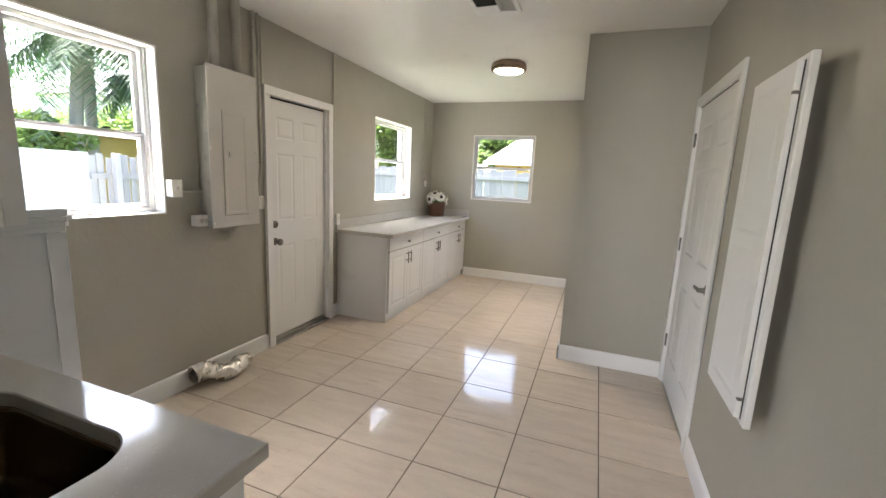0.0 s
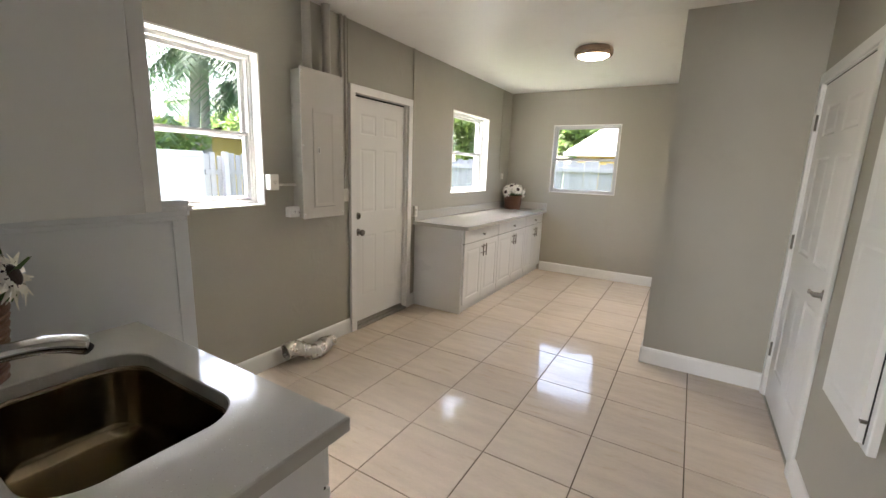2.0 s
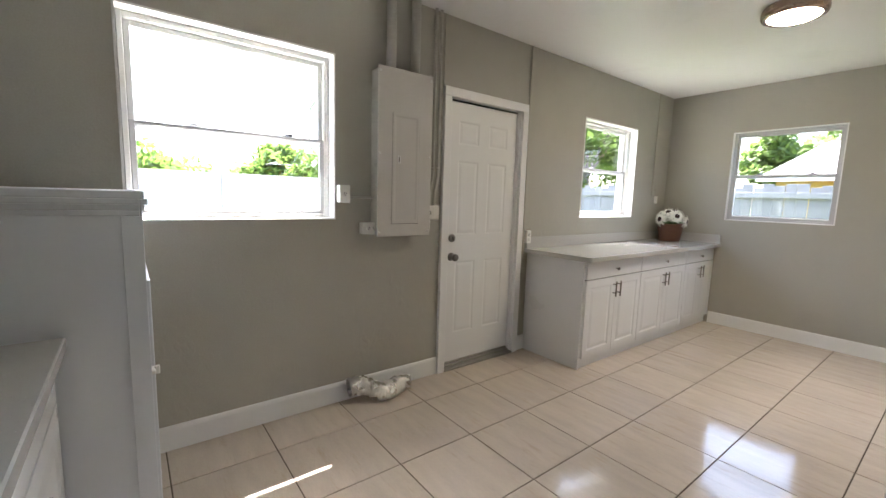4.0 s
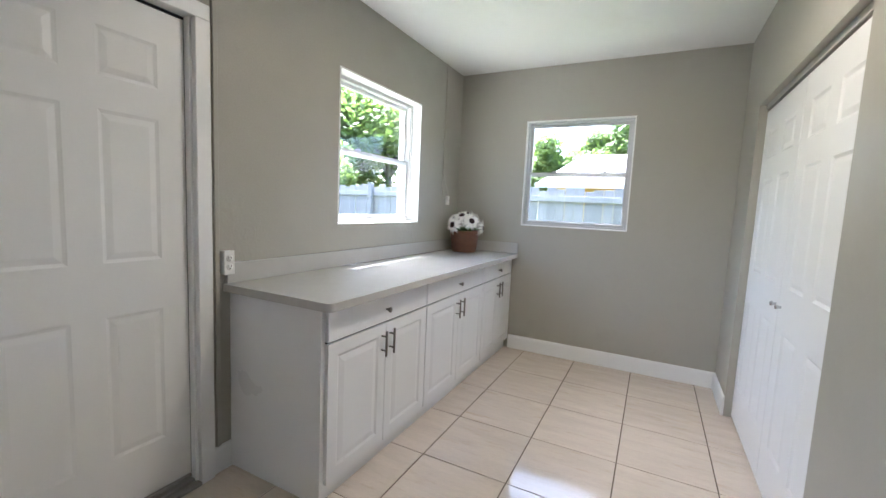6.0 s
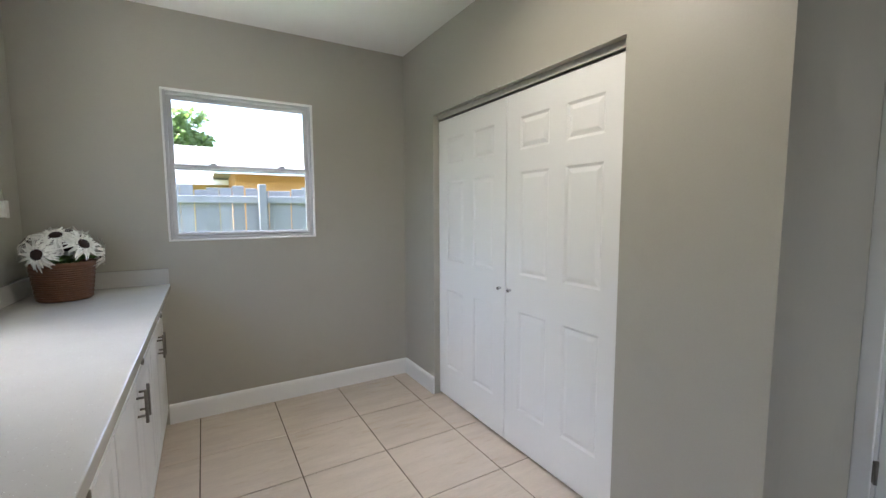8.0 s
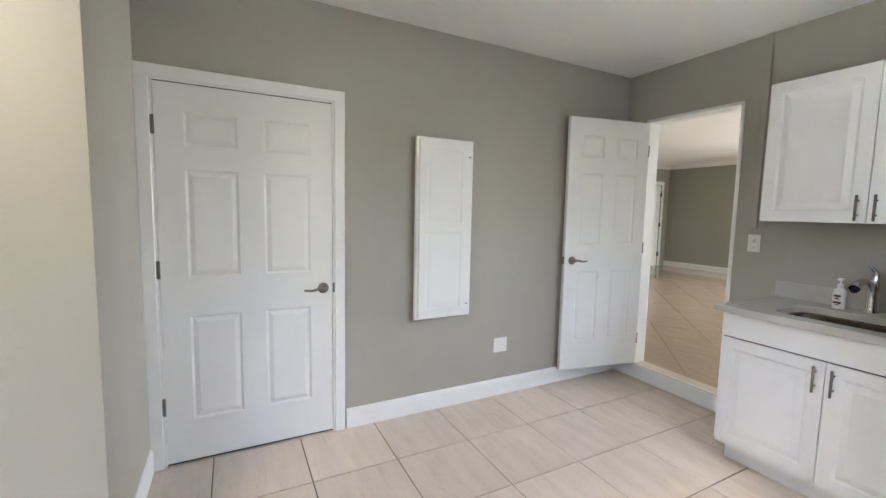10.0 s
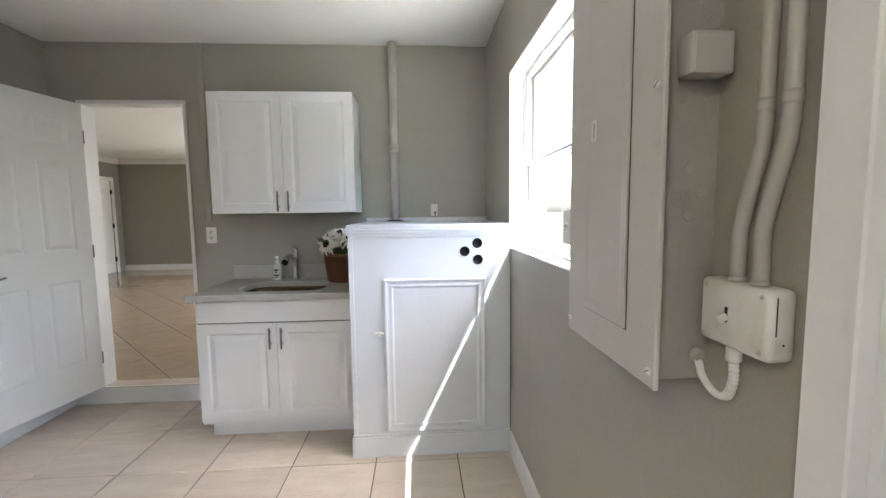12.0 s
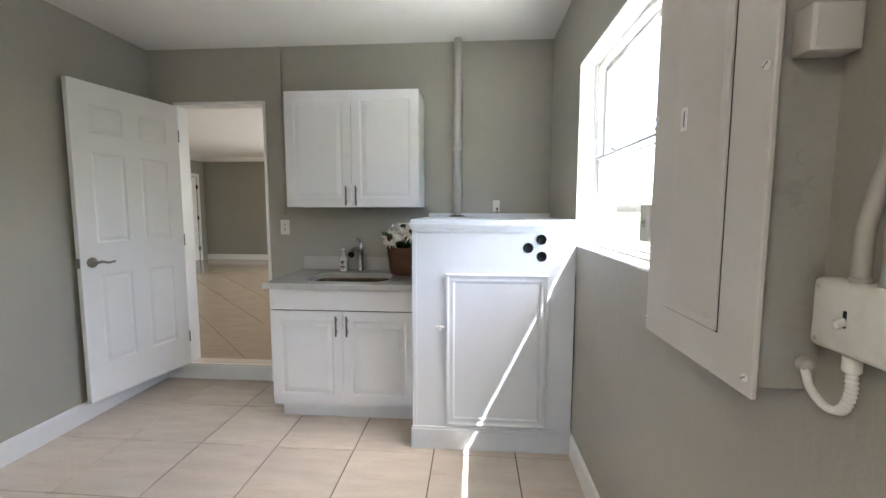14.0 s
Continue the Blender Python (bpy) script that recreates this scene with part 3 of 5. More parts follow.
def panel_leaf(parent, w, h, t, name="leaf", sink=0.007):
    """A moulded six-panel leaf, front at y = -t, with each raised field as a part."""
    fields = six_panels(w, h)
    leaf = part(name, paneled(w, h, t, fields, sink), DOOR_WHITE, parent)
    for x0, x1, z0, z1 in fields:
        part("panel", raised_field(x0 + 0.014, x1 - 0.014, z0 + 0.014, z1 - 0.014, -t + sink, sink * 0.85), DOOR_WHITE, leaf)
    return leaf


def lever(parent, x, z, y, way):
    """A lever handle on the plane y: round rose, neck and a waved lever pointing along way (+1 or -1)."""
    turn = Matrix.Translation((x, y, z)) @ Matrix.Rotation(math.pi / 2, 4, 'X')
    bm = lathe([(0.0, 0), (0.032, 0), (0.033, 0.004), (0.026, 0.010), (0.014, 0.014), (0.012, 0.045), (0.0, 0.047)], 24)
    bm.transform(turn)
    rose = part("door_handle", bm, NICKEL, parent, "brushed nickel lever handle")
    path = smooth_path([(x, y - 0.042, z), (x + way * 0.03, y - 0.046, z + 0.004), (x + way * 0.07, y - 0.044, z - 0.006), (x + way * 0.115, y - 0.036, z - 0.002)], 0.006)
    part("lever", tube(path, lambda i, n: 0.0095 - 0.0035 * i / n, 10), NICKEL, rose)


def casing(parent, w, h, cw, y0=0.0, t=0.017, wide=0.0):
    """A door casing of two legs and a head round an opening w by h, standing out from y0 towards -y, with a stepped face."""
    for nm, a in (("casing_leg", (-cw - wide, 0.0, 0.0, h)), ("casing_leg", (w, w + cw, 0.0, h)), ("casing_head", (-cw - wide, w + cw, h, h + cw))):
        bm = box_bm(a[0], a[1], y0 - t, y0, a[2], a[3], 0.003)
        part(nm, bm, TRIM, parent)


# entry door in the west wall, closed
d1 = thing("door_1", "closed white six-panel entry door with deadbolt and knob", "door", on_west(ENTRY[0]), kind="structure")
w1 = ENTRY[1] - ENTRY[0]
casing(d1, w1, ENTRY[3] - 0.012, 0.064, t=0.030, wide=0.0)
for a, b in ((0.0005, 0.012), (w1 - 0.012, w1 - 0.0005)):
    part("jamb", box_bm(a, b, -0.004, 0.2, 0.0, ENTRY[3] - 0.012), TRIM, d1)
part("head_jamb", box_bm(0.0005, w1 - 0.0005, -0.004, 0.2, ENTRY[3] - 0.012, ENTRY[3] - 0.0005), TRIM, d1)
leaf = panel_leaf(d1, w1 - 0.028, 1.972, 0.044, sink=0.0035)
leaf.location = (0.013, 0.072, 0.052)
part("gap_strip", box_bm(w1 - 0.0148, w1 - 0.0122, 0.030, 0.060, 0.05, 2.026), GAP_SHADE, d1, "black strip that darkens the door gap")
# dark strip standing in for the shade in the gap over the leaf
part("gap_strip", box_bm(0.014, w1 - 0.014, 0.026, 0.06, 2.0265, 2.0355), GAP_SHADE, d1, "black strip that darkens the door gap")
bm = box_bm(0.001, w1 - 0.001, -0.035, 0.19, 0.001, 0.018, 0.003)
add_box(bm, 0.013, w1 - 0.013, 0.0, 0.19, 0.018, 0.032, 0.004)
add_box(bm, 0.013, w1 - 0.013, 0.022, 0.09, 0.032, 0.048, 0.004)
part("threshold", bm, THRESHOLD, d1, "worn metal door threshold")
turn = Matrix.Rotation(math.pi / 2, 4, 'X')
bm = lathe([(0, 0), (0.031, 0), (0.030, 0.010), (0.022, 0.014), (0.0, 0.015)], 24)
add_box(bm, -0.004, 0.004, -0.015, 0.015, 0.014, 0.030, 0.002)
bm.transform(Matrix.Translation((0.075, 0.028, 1.025)) @ turn)
part("deadbolt", bm, NICKEL, d1, "brushed nickel deadbolt turn")
bm = lathe([(0, 0), (0.032, 0), (0.031, 0.006), (0.014, 0.012), (0.012, 0.030), (0.024, 0.040), (0.029, 0.052), (0.025, 0.064), (0.012, 0.069), (0, 0.069)], 24)
bm.transform(Matrix.Translation((0.075, 0.028, 0.882)) @ turn)
part("door_knob", bm, NICKEL, d1, "round brushed nickel knob")

# closed interior door in the east wall
d2 = thing("door_2", "closed white six-panel interior door with lever handle", "door", on_east(3.44), kind="structure")
w2 = 0.905
casing(d2, w2, 2.04 - 0.002, 0.060)
for a, b in ((0.0005, 0.010), (w2 - 0.010, w2 - 0.0005)):
    part("jamb", box_bm(a, b, -0.003, 0.15, 0.0, 2.038), TRIM, d2)
part("head_jamb", box_bm(0.0005, w2 - 0.0005, -0.003, 0.15, 2.0285, 2.0395), TRIM, d2)
leaf = panel_leaf(d2, w2 - 0.026, 2.012, 0.036)
leaf.location = (0.013, 0.042, 0.012)
# dark solids paint the shade behind, over and under the leaf
part("reveal_shade", box_bm(0.010, w2 - 0.010, 0.05, 0.15, 0.003, 2.0285), GAP_SHADE, d2, "dark block for the shade behind the leaf")
part("head_gap_shade", box_bm(0.013, w2 - 0.013, 0.0045, 0.030, 2.0243, 2.0282), GAP_SHADE, d2, "dark strip for the shade over the door leaf")
part("floor_gap_shade", box_bm(0.013, w2 - 0.013, 0.012, 0.040, 0.002, 0.0115), GAP_SHADE, d2, "dark strip for the shade under the door leaf")
lever(d2, w2 - 0.068, 0.925, 0.006, -1)
part("strike_plate", box_bm(w2 - 0.012, w2 + 0.004, -0.0055, -0.003, 0.895, 0.955, 0.001), NICKEL, d2, "small nickel strike plate")
for z in (0.34, 1.075, 1.808):
    bm = box_bm(-0.004, 0.013, -0.0075, -0.003, z - 0.045, z + 0.045, 0.001)
    t = lathe([(0.0065, -0.047), (0.0065, 0.047)], 10)
    merge(bm, t, Matrix.Translation((0.0115, -0.009, z)))
    part("hinge", bm, NICKEL, d2, "brushed nickel butt hinge")

# open door that swings back against the east wall
free, root = Vector((3.012, 0.735, 0)), Vector((2.872, 0.004, 0))
ang = math.degrees(math.atan2(root.y - free.y, root.x - free.x))
d3 = thing("door_3", "white six-panel door standing open against the wall", "door", pose(free.x, free.y, 0.134, 0, 0, ang), kind="structure")
w3 = (root - free).length
panel_leaf(d3, w3, 2.024, 0.036, sink=0.0055)
lever(d3, 0.066, 0.90, -0.036, 1)
part("latch_plate", box_bm(-0.002, 0.0005, -0.030, -0.006, 0.87, 0.93), NICKEL, d3, "nickel latch plate on the door's edge")
for z in (0.22, 1.0, 1.80):
    bm = lathe([(0.006, -0.045), (0.006, 0.045)], 10)
    bm.transform(Matrix.Translation((w3 + 0.003, -0.034, z)))
    part("hinge", bm, NICKEL, d3, "nickel hinge knuckle")

# lining and step of the doorway
dw = thing("doorway_trim", "narrow white jamb lining round the open doorway", "door frame", on_south(DOORWAY[1]), kind="structure")
ww = DOORWAY[1] - DOORWAY[0]
for a, b in ((0.0005, 0.022), (ww - 0.022, ww - 0.0005)):
    part("jamb", box_bm(a, b, -0.010, 0.125, STEP + 0.002, DOORWAY[3] - 0.022, 0.002), TRIM, dw)
part("head_jamb", box_bm(0.0005, ww - 0.0005, -0.010, 0.125, DOORWAY[3] - 0.022, DOORWAY[3] - 0.0005, 0.002), TRIM, dw)
part("strike_plate", box_bm(ww - 0.024, ww - 0.0215, 0.030, 0.055, 1.02, 1.08), NICKEL, dw, "small strike plate on the jamb")

# closet double doors
d4 = thing("door_4", "pair of closed white six-panel closet doors", "closet door", pose(CLOSET_X, CLOSET_HOLE[1], 0, 0, 0, -90), kind="structure")
cw = CLOSET_HOLE[1] - CLOSET_HOLE[0]
half = cw / 2 - 0.008
for k in (0, 1):
    leaf = panel_leaf(d4, half - 0.003, 1.965, 0.034)
    leaf.location = (0.005 + k * (half + 0.004), 0.078, 0.018)
    bm = lathe([(0, 0), (0.007, 0), (0.006, 0.008), (0.010, 0.014), (0.0115, 0.020), (0.007, 0.025), (0, 0.026)], 18)
    bm.transform(Matrix.Translation((half + 0.006 + (0.045 if k else -0.045), 0.044, 0.912)) @ turn)
    part("door_knob", bm, CHROME, d4, "small round polished knob")
bm = box_bm(0.002, cw - 0.002, 0.040, 0.085, 2.004, 2.034, 0.002)
add_box(bm, 0.002, cw - 0.002, 0.036, 0.040, 1.996, 2.034)
part("track", bm, CONDUIT, d4, "grey painted closet door track")
# black sheet painted in place of the closet's unlit inside
part("closet_shade", box_bm(0.0, cw, 0.105, 0.109, 0.003, 2.03), GAP_SHADE, d4, "dark sheet for the unlit closet behind the doors")


# ---- ceiling fittings ----
lamp = thing("ceiling_light", "lit round flush ceiling light with a bronze ring", "ceiling light", pose(1.53, 4.165, TOP))
part("ring", lathe([(0.120, -0.001), (0.158, -0.001), (0.166, -0.012), (0.170, -0.034), (0.170, -0.052), (0.162, -0.068), (0.148, -0.075), (0.138, -0.071), (0.131, -0.052), (0.120, -0.048)], 56),
     BRONZE, lamp, "dark bronze ring")
part("diffuser", lathe([(0.1355, -0.056), (0.133, -0.068), (0.114, -0.077), (0.076, -0.083), (0.036, -0.086), (0.0, -0.087)], 56), LAMP_DISC, lamp,
     "glowing white glass diffuser")

vent = thing("ceiling_vent", "white louvred air vent in the ceiling", "vent", pose(1.715, 2.80, TOP))
bm = bmesh.new()
for a in ((-0.15, 0.15, -0.15, -0.122), (-0.15, 0.15, 0.122, 0.15), (-0.15, -0.122, -0.122, 0.122), (0.122, 0.15, -0.122, 0.122)):
    add_box(bm, *a, -0.012, -0.001, 0.002)
part("vent_frame", bm, TRIM, vent)
# the duct's shade is a flat dark plate above the slats
part("backing", box_bm(-0.13, 0.13, -0.13, 0.13, -0.003, -0.001), GAP_SHADE, vent, "dark plate for the shade behind the louvres")
part("damper_plate", box_bm(-0.122, 0.015, 0.02, 0.122, -0.010, -0.004, 0.001), TRIM, vent, "white closed part of the grille")
for i in range(8):
    bm = box_bm(-0.0095, 0.0095, -0.122, 0.122, -0.001, 0.001)
    bm.transform(Matrix.Translation((0.024 + i * 0.0135, 0, -0.009)) @ Matrix.Rotation(radians(38), 4, 'Y'))
    part("slat", bm, TRIM, vent)


# ---- cabinets ----
def bar_pull(parent, x, z, y, length=0.128):
    """A vertical bar pull with two posts on the plane y."""
    bm = tube([(x, y - 0.030, z - length / 2), (x, y - 0.030, z + length / 2)], 0.0058, 12)
    for dz in (-0.036, 0.036):
        t = tube([(x, y, z + dz), (x, y - 0.030, z + dz)], 0.0045, 10)
        merge(bm, t)
    return part("handle", bm, NICKEL, parent, "brushed nickel bar pull")


def cabinet_door(parent, x0, x1, z0, z1, y, pull=None):
    """A raised-panel door on the plane y, 20 mm thick, with a bar pull at pull = (x, z)."""
    b = 0.058
    fld = [(b, x1 - x0 - b, b, z1 - z0 - b)]
    bm = paneled(x1 - x0, z1 - z0, 0.020, fld, 0.006)
    dr = part("door", bm, CABINET, parent)
    dr.location = (x0, y, z0)
    part("panel", raised_field(b + 0.013, x1 - x0 - b - 0.013, b + 0.013, z1 - z0 - b - 0.013, -0.014, 0.006, 0.030), CABINET, dr)
    if pull:
        bar_pull(dr, pull[0] - x0, pull[1] - z0, -0.020)
    return dr


def knob(parent, x, z, y):
    bm = lathe([(0, 0), (0.006, 0), (0.005, 0.012), (0.013, 0.020), (0.014, 0.026), (0, 0.029)], 16)
    bm.transform(Matrix.Translation((x, y, z)) @ turn)
    part("knob", bm, NICKEL, parent, "small dark nickel knob")


# long run along the west wall
def base_unit(name, label, y0, y1, end_panel):
    cab = thing(name, label, "cabinet", on_west(y0), group="base cabinets along the wall")
    w = y1 - y0
    bm = box_bm(0.0, w, -0.578, -0.004, 0.085, 0.872)
    part("body", bm, CABINET, cab)
    part("plinth", box_bm(0.0, w, -0.565, -0.004, 0.001, 0.085), CABINET, cab)
    dr = part("drawer_front", box_bm(0.004, w - 0.004, -0.600, -0.580, 0.726, 0.866, 0.003), CABINET, cab)
    knob(dr, w / 2, 0.788, -0.600)
    m = w / 2
    cabinet_door(cab, 0.004, m - 0.002, 0.092, 0.718, -0.580, (m - 0.034, 0.622))
    cabinet_door(cab, m + 0.002, w - 0.004, 0.092, 0.718, -0.580, (m + 0.034, 0.622))
    # dark strips deepen the shade between doors and under the drawer
    part("door_gap_shade", box_bm(m - 0.002, m + 0.002, -0.588, -0.5785, 0.094, 0.716), GAP_SHADE, cab, "dark strip for the shade between the doors")
    part("drawer_gap_shade", box_bm(0.006, w - 0.006, -0.588, -0.5785, 0.7185, 0.7255), GAP_SHADE, cab, "dark strip for the shade under the drawer")
    if end_panel:
        part("end_panel", box_bm(-0.018, -0.0005, -0.580, -0.004, 0.001, 0.872, 0.001), CABINET, cab)


base_unit("base_cabinet", "white raised-panel base cabinet at the end beside the door", 3.585, 4.42, True)
base_unit("base_cabinet", "white raised-panel base cabinet in the middle of the run", 4.421, 5.33, False)
base_unit("base_cabinet", "narrow white raised-panel base cabinet in the corner", 5.331, NORTH - 0.006, False)
bm = box_bm(0.002, 0.655, 3.535, NORTH - 0.002, 0.873, 0.911)
bmesh.ops.bevel(bm, geom=[e for e in bm.edges if all(abs(v.co.x - 0.655) < 1e-5 and abs(v.co.y - 3.535) < 1e-5 for v in e.verts)],
                offset=0.028, segments=6, profile=0.5, affect='EDGES')
bmesh.ops.bevel(bm, geom=[e for e in bm.edges if abs(e.verts[0].co.z - e.verts[1].co.z) < 1e-6], offset=0.003, segments=2, profile=0.5, affect='EDGES')
solid("countertop", bm, QUARTZ, "pale grey quartz countertop on the long base cabinets", "countertop")
ct = thing("backsplash", "low pale quartz backsplash standing on the countertop", "backsplash", pose(0, 0, 0.911))
part("long_strip", box_bm(0.002, 0.021, 3.545, NORTH - 0.022, 0.0005, 0.098, 0.002), QUARTZ, ct)
part("short_strip", box_bm(0.002, 0.650, NORTH - 0.021, NORTH - 0.002, 0.0005, 0.098, 0.002), QUARTZ, ct)

# sink base and upper cabinet on the south wall
cab = thing("sink_cabinet", "white two-door sink base cabinet with false drawer front", "cabinet", on_south(1.838))
w = 1.838 - 0.905
bm = box_bm(0, 0.018, -0.600, -0.004, 0.11, 0.876)
add_box(bm, w - 0.018, w, -0.600, -0.004, 0.11, 0.876)
add_box(bm, 0.018, w - 0.018, -0.600, -0.004, 0.11, 0.128)
add_box(bm, 0.018, w - 0.018, -0.022, -0.004, 0.128, 0.876)
add_box(bm, 0.018, w - 0.018, -0.600, -0.582, 0.128, 0.876)
part("body", bm, CABINET, cab)
part("plinth", box_bm(0.02, w, -0.525, -0.004, 0.001, 0.11), CABINET, cab)
part("drawer_front", box_bm(0.004, w - 0.004, -0.622, -0.602, 0.742, 0.872, 0.003), CABINET, cab)
cabinet_door(cab, 0.004, w / 2 - 0.002, 0.135, 0.735, -0.602, (w / 2 - 0.034, 0.648))
cabinet_door(cab, w / 2 + 0.002, w - 0.004, 0.135, 0.735, -0.602, (w / 2 + 0.034, 0.648))

# gap shade as dark strips set on the white body
part("door_gap_shade", box_bm(w / 2 - 0.002, w / 2 + 0.002, -0.611, -0.6, 0.137, 0.733), GAP_SHADE, cab, "dark strip for the shade between the doors")
part("drawer_gap_shade", box_bm(0.006, w - 0.006, -0.611, -0.6, 0.7355, 0.7425), GAP_SHADE, cab, "dark strip for the shade above the doors")

up = thing("wall_cabinet", "white two-door wall cabinet with raised panels over the sink", "cabinet", on_south(1.844, 1.389))
w = 0.918
part("body", box_bm(0, w, -0.303, -0.003, 0, 0.776, 0.001), CABINET, up)
cabinet_door(up, 0.002, w / 2 - 0.002, 0.002, 0.774, -0.304, (w / 2 - 0.034, 0.076))
cabinet_door(up, w / 2 + 0.002, w - 0.002, 0.002, 0.774, -0.304, (w / 2 + 0.034, 0.076))
# dark strip painted for the shade where the two doors meet
part("door_gap_shade", box_bm(w / 2 - 0.002, w / 2 + 0.002, -0.313, -0.3025, 0.004, 0.772), GAP_SHADE, up, "dark strip for the shade between the doors")


def rounded_loop(x0, x1, y0, y1, r, angles):
    """Where rays from the middle at the given angles meet a rounded rectangle."""
    cx, cy, hx, hy = (x0 + x1) / 2, (y0 + y1) / 2, (x1 - x0) / 2, (y1 - y0) / 2
    out = []
    for a in angles:
        c, s = math.cos(a), math.sin(a)
        lo, hi = 0.0, 3.0
        for _ in range(40):
            t = (lo + hi) / 2
            px, py = abs(c * t), abs(s * t)
            qx, qy = px - (hx - r), py - (hy - r)
            d = math.hypot(max(qx, 0), max(qy, 0)) + min(max(qx, qy), 0) - r
            lo, hi = (t, hi) if d < 0 else (lo, t)
        out.append((cx + c * lo, cy + s * lo))
    return out


SINK = (1.115, 1.655, 0.185, 0.545)
TX0, TX1, TY0, TY1, TZ = 0.895, 1.872, 0.004, 0.650, 0.914
scx, scy = (SINK[0] + SINK[1]) / 2, (SINK[2] + SINK[3]) / 2
angs = sorted({2 * math.pi * i / 96 for i in range(96)} | {math.atan2(y - scy, x - scx) % (2 * math.pi) for x in (TX0, TX1) for y in (TY0, TY1)})
hole = rounded_loop(*SINK, 0.10, angs)


def rect_loop(x0, x1, y0, y1, angles):
    out = []
    for a in angles:
        c, s = math.cos(a), math.sin(a)
        tx = ((x1 - scx) if c > 0 else (x0 - scx)) / c if abs(c) > 1e-9 else 1e9
        ty = ((y1 - scy) if s > 0 else (y0 - scy)) / s if abs(s) > 1e-9 else 1e9
        t = min(tx, ty)
        out.append((scx + c * t, scy + s * t))
    return out


bm = bmesh.new()
k = len(angs)
e = 0.004
layers = [(rect_loop(TX0, TX1, TY0, TY1, angs), TZ - 0.036), (rect_loop(TX0, TX1, TY0, TY1, angs), TZ - e),
          (rect_loop(TX0 + e, TX1 - e, TY0 + e, TY1 - e, angs), TZ), (rounded_loop(SINK[0] - 0.003, SINK[1] + 0.003, SINK[2] - 0.003, SINK[3] + 0.003, 0.10, angs), TZ),
          (hole, TZ - 0.003), (hole, TZ - 0.036)]
rings = [[bm.verts.new((x, y, z)) for x, y in lp] for lp, z in layers]
for a, b in zip(rings, rings[1:] + rings[:1]):
    for i in range(k):
        bm.faces.new((a[i], a[(i + 1) % k], b[(i + 1) % k], b[i]))
bmesh.ops.recalc_face_normals(bm, faces=bm.faces[:])
solid("sink_countertop", bm, QUARTZ, "pale speckled quartz countertop with a cut-out for the sink", "countertop")
solid("sink_backsplash", box_bm(0.897, 1.862, 0.005, 0.024, TZ + 0.0005, TZ + 0.102, 0.002), QUARTZ, "low pale quartz upstand behind the sink", "backsplash")

sink = thing("kitchen_sink", "brushed stainless steel undermount sink bowl", "sink", pose(0, 0, TZ - 0.037))
bm = bmesh.new()
levels = [(-0.018, 0.11, 0.0), (0.004, 0.10, 0.0), (0.006, 0.10, -0.01), (0.012, 0.10, -0.16), (0.03, 0.09, -0.185), (0.06, 0.07, -0.195)]
rings = [[bm.verts.new((x, y, z)) for x, y in rounded_loop(SINK[0] + i, SINK[1] - i, SINK[2] + i, SINK[3] - i, r, angs)] for i, r, z in levels]
for a, b in zip(rings, rings[1:]):
    for i in range(k):
        f = bm.faces.new((a[i], a[(i + 1) % k], b[(i + 1) % k], b[i]))
        f.smooth = True
bm.faces.new(rings[-1])
bmesh.ops.recalc_face_normals(bm, faces=bm.faces[:])
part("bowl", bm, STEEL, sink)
bm = lathe([(0.0, 0.001), (0.020, 0.001), (0.030, 0.003), (0.043, 0.005), (0.045, 0.0)], 28)
bm.transform(Matrix.Translation((scx, scy - 0.03, -0.195)))
part("drain", bm, CHROME, sink, "polished drain strainer")

fa = thing("faucet", "chrome single-lever faucet behind the sink", "faucet", pose(1.402, 0.078, TZ))
part("base", lathe([(0, 0), (0.031, 0), (0.031, 0.005), (0.026, 0.012), (0.022, 0.03), (0.0205, 0.09), (0.023, 0.13), (0.024, 0.160), (0.017, 0.176), (0.0, 0.180)], 28), CHROME, fa)
sp_path = smooth_path([(0, 0.006, 0.118), (-0.001, 0.050, 0.158), (-0.004, 0.115, 0.178), (-0.008, 0.190, 0.178), (-0.011, 0.245, 0.166), (-0.013, 0.275, 0.152)], 0.008)
spout = part("spout", tube(sp_path, lambda i, n: 0.0135 + 0.0085 * (i / n) ** 1.5, 18), CHROME, fa)
part("nozzle", tube([(-0.013, 0.268, 0.156), (-0.0145, 0.282, 0.138)], 0.0135, 16), BLACK, spout, "dark rubber spray nozzle")
lv = smooth_path([(0, -0.002, 0.168), (-0.004, -0.008, 0.196), (-0.001, -0.006, 0.220), (0.012, 0.006, 0.240), (0.020, 0.014, 0.247)], 0.006)
part("lever", tube(lv, lambda i, n: 0.017 - 0.012 * i / n, 14), CHROME, fa)

sb = thing("soap_dispenser", "white pump soap bottle standing beside the faucet", "soap bottle", pose(1.525, 0.098, TZ))
part("bottle", lathe([(0, 0), (0.026, 0), (0.029, 0.004), (0.029, 0.085), (0.024, 0.105), (0.013, 0.114), (0.012, 0.122), (0, 0.122)], 24), SOAP, sb)
bm = lathe([(0, 0.122), (0.014, 0.122), (0.014, 0.136), (0.005, 0.138), (0.005, 0.156), (0.012, 0.158), (0.012, 0.168), (0, 0.170)], 18)
add_box(bm, -0.006, 0.006, 0.0, 0.036, 0.158, 0.167, 0.002)
part("pump", bm, SOAP, sb, "white plastic pump head")
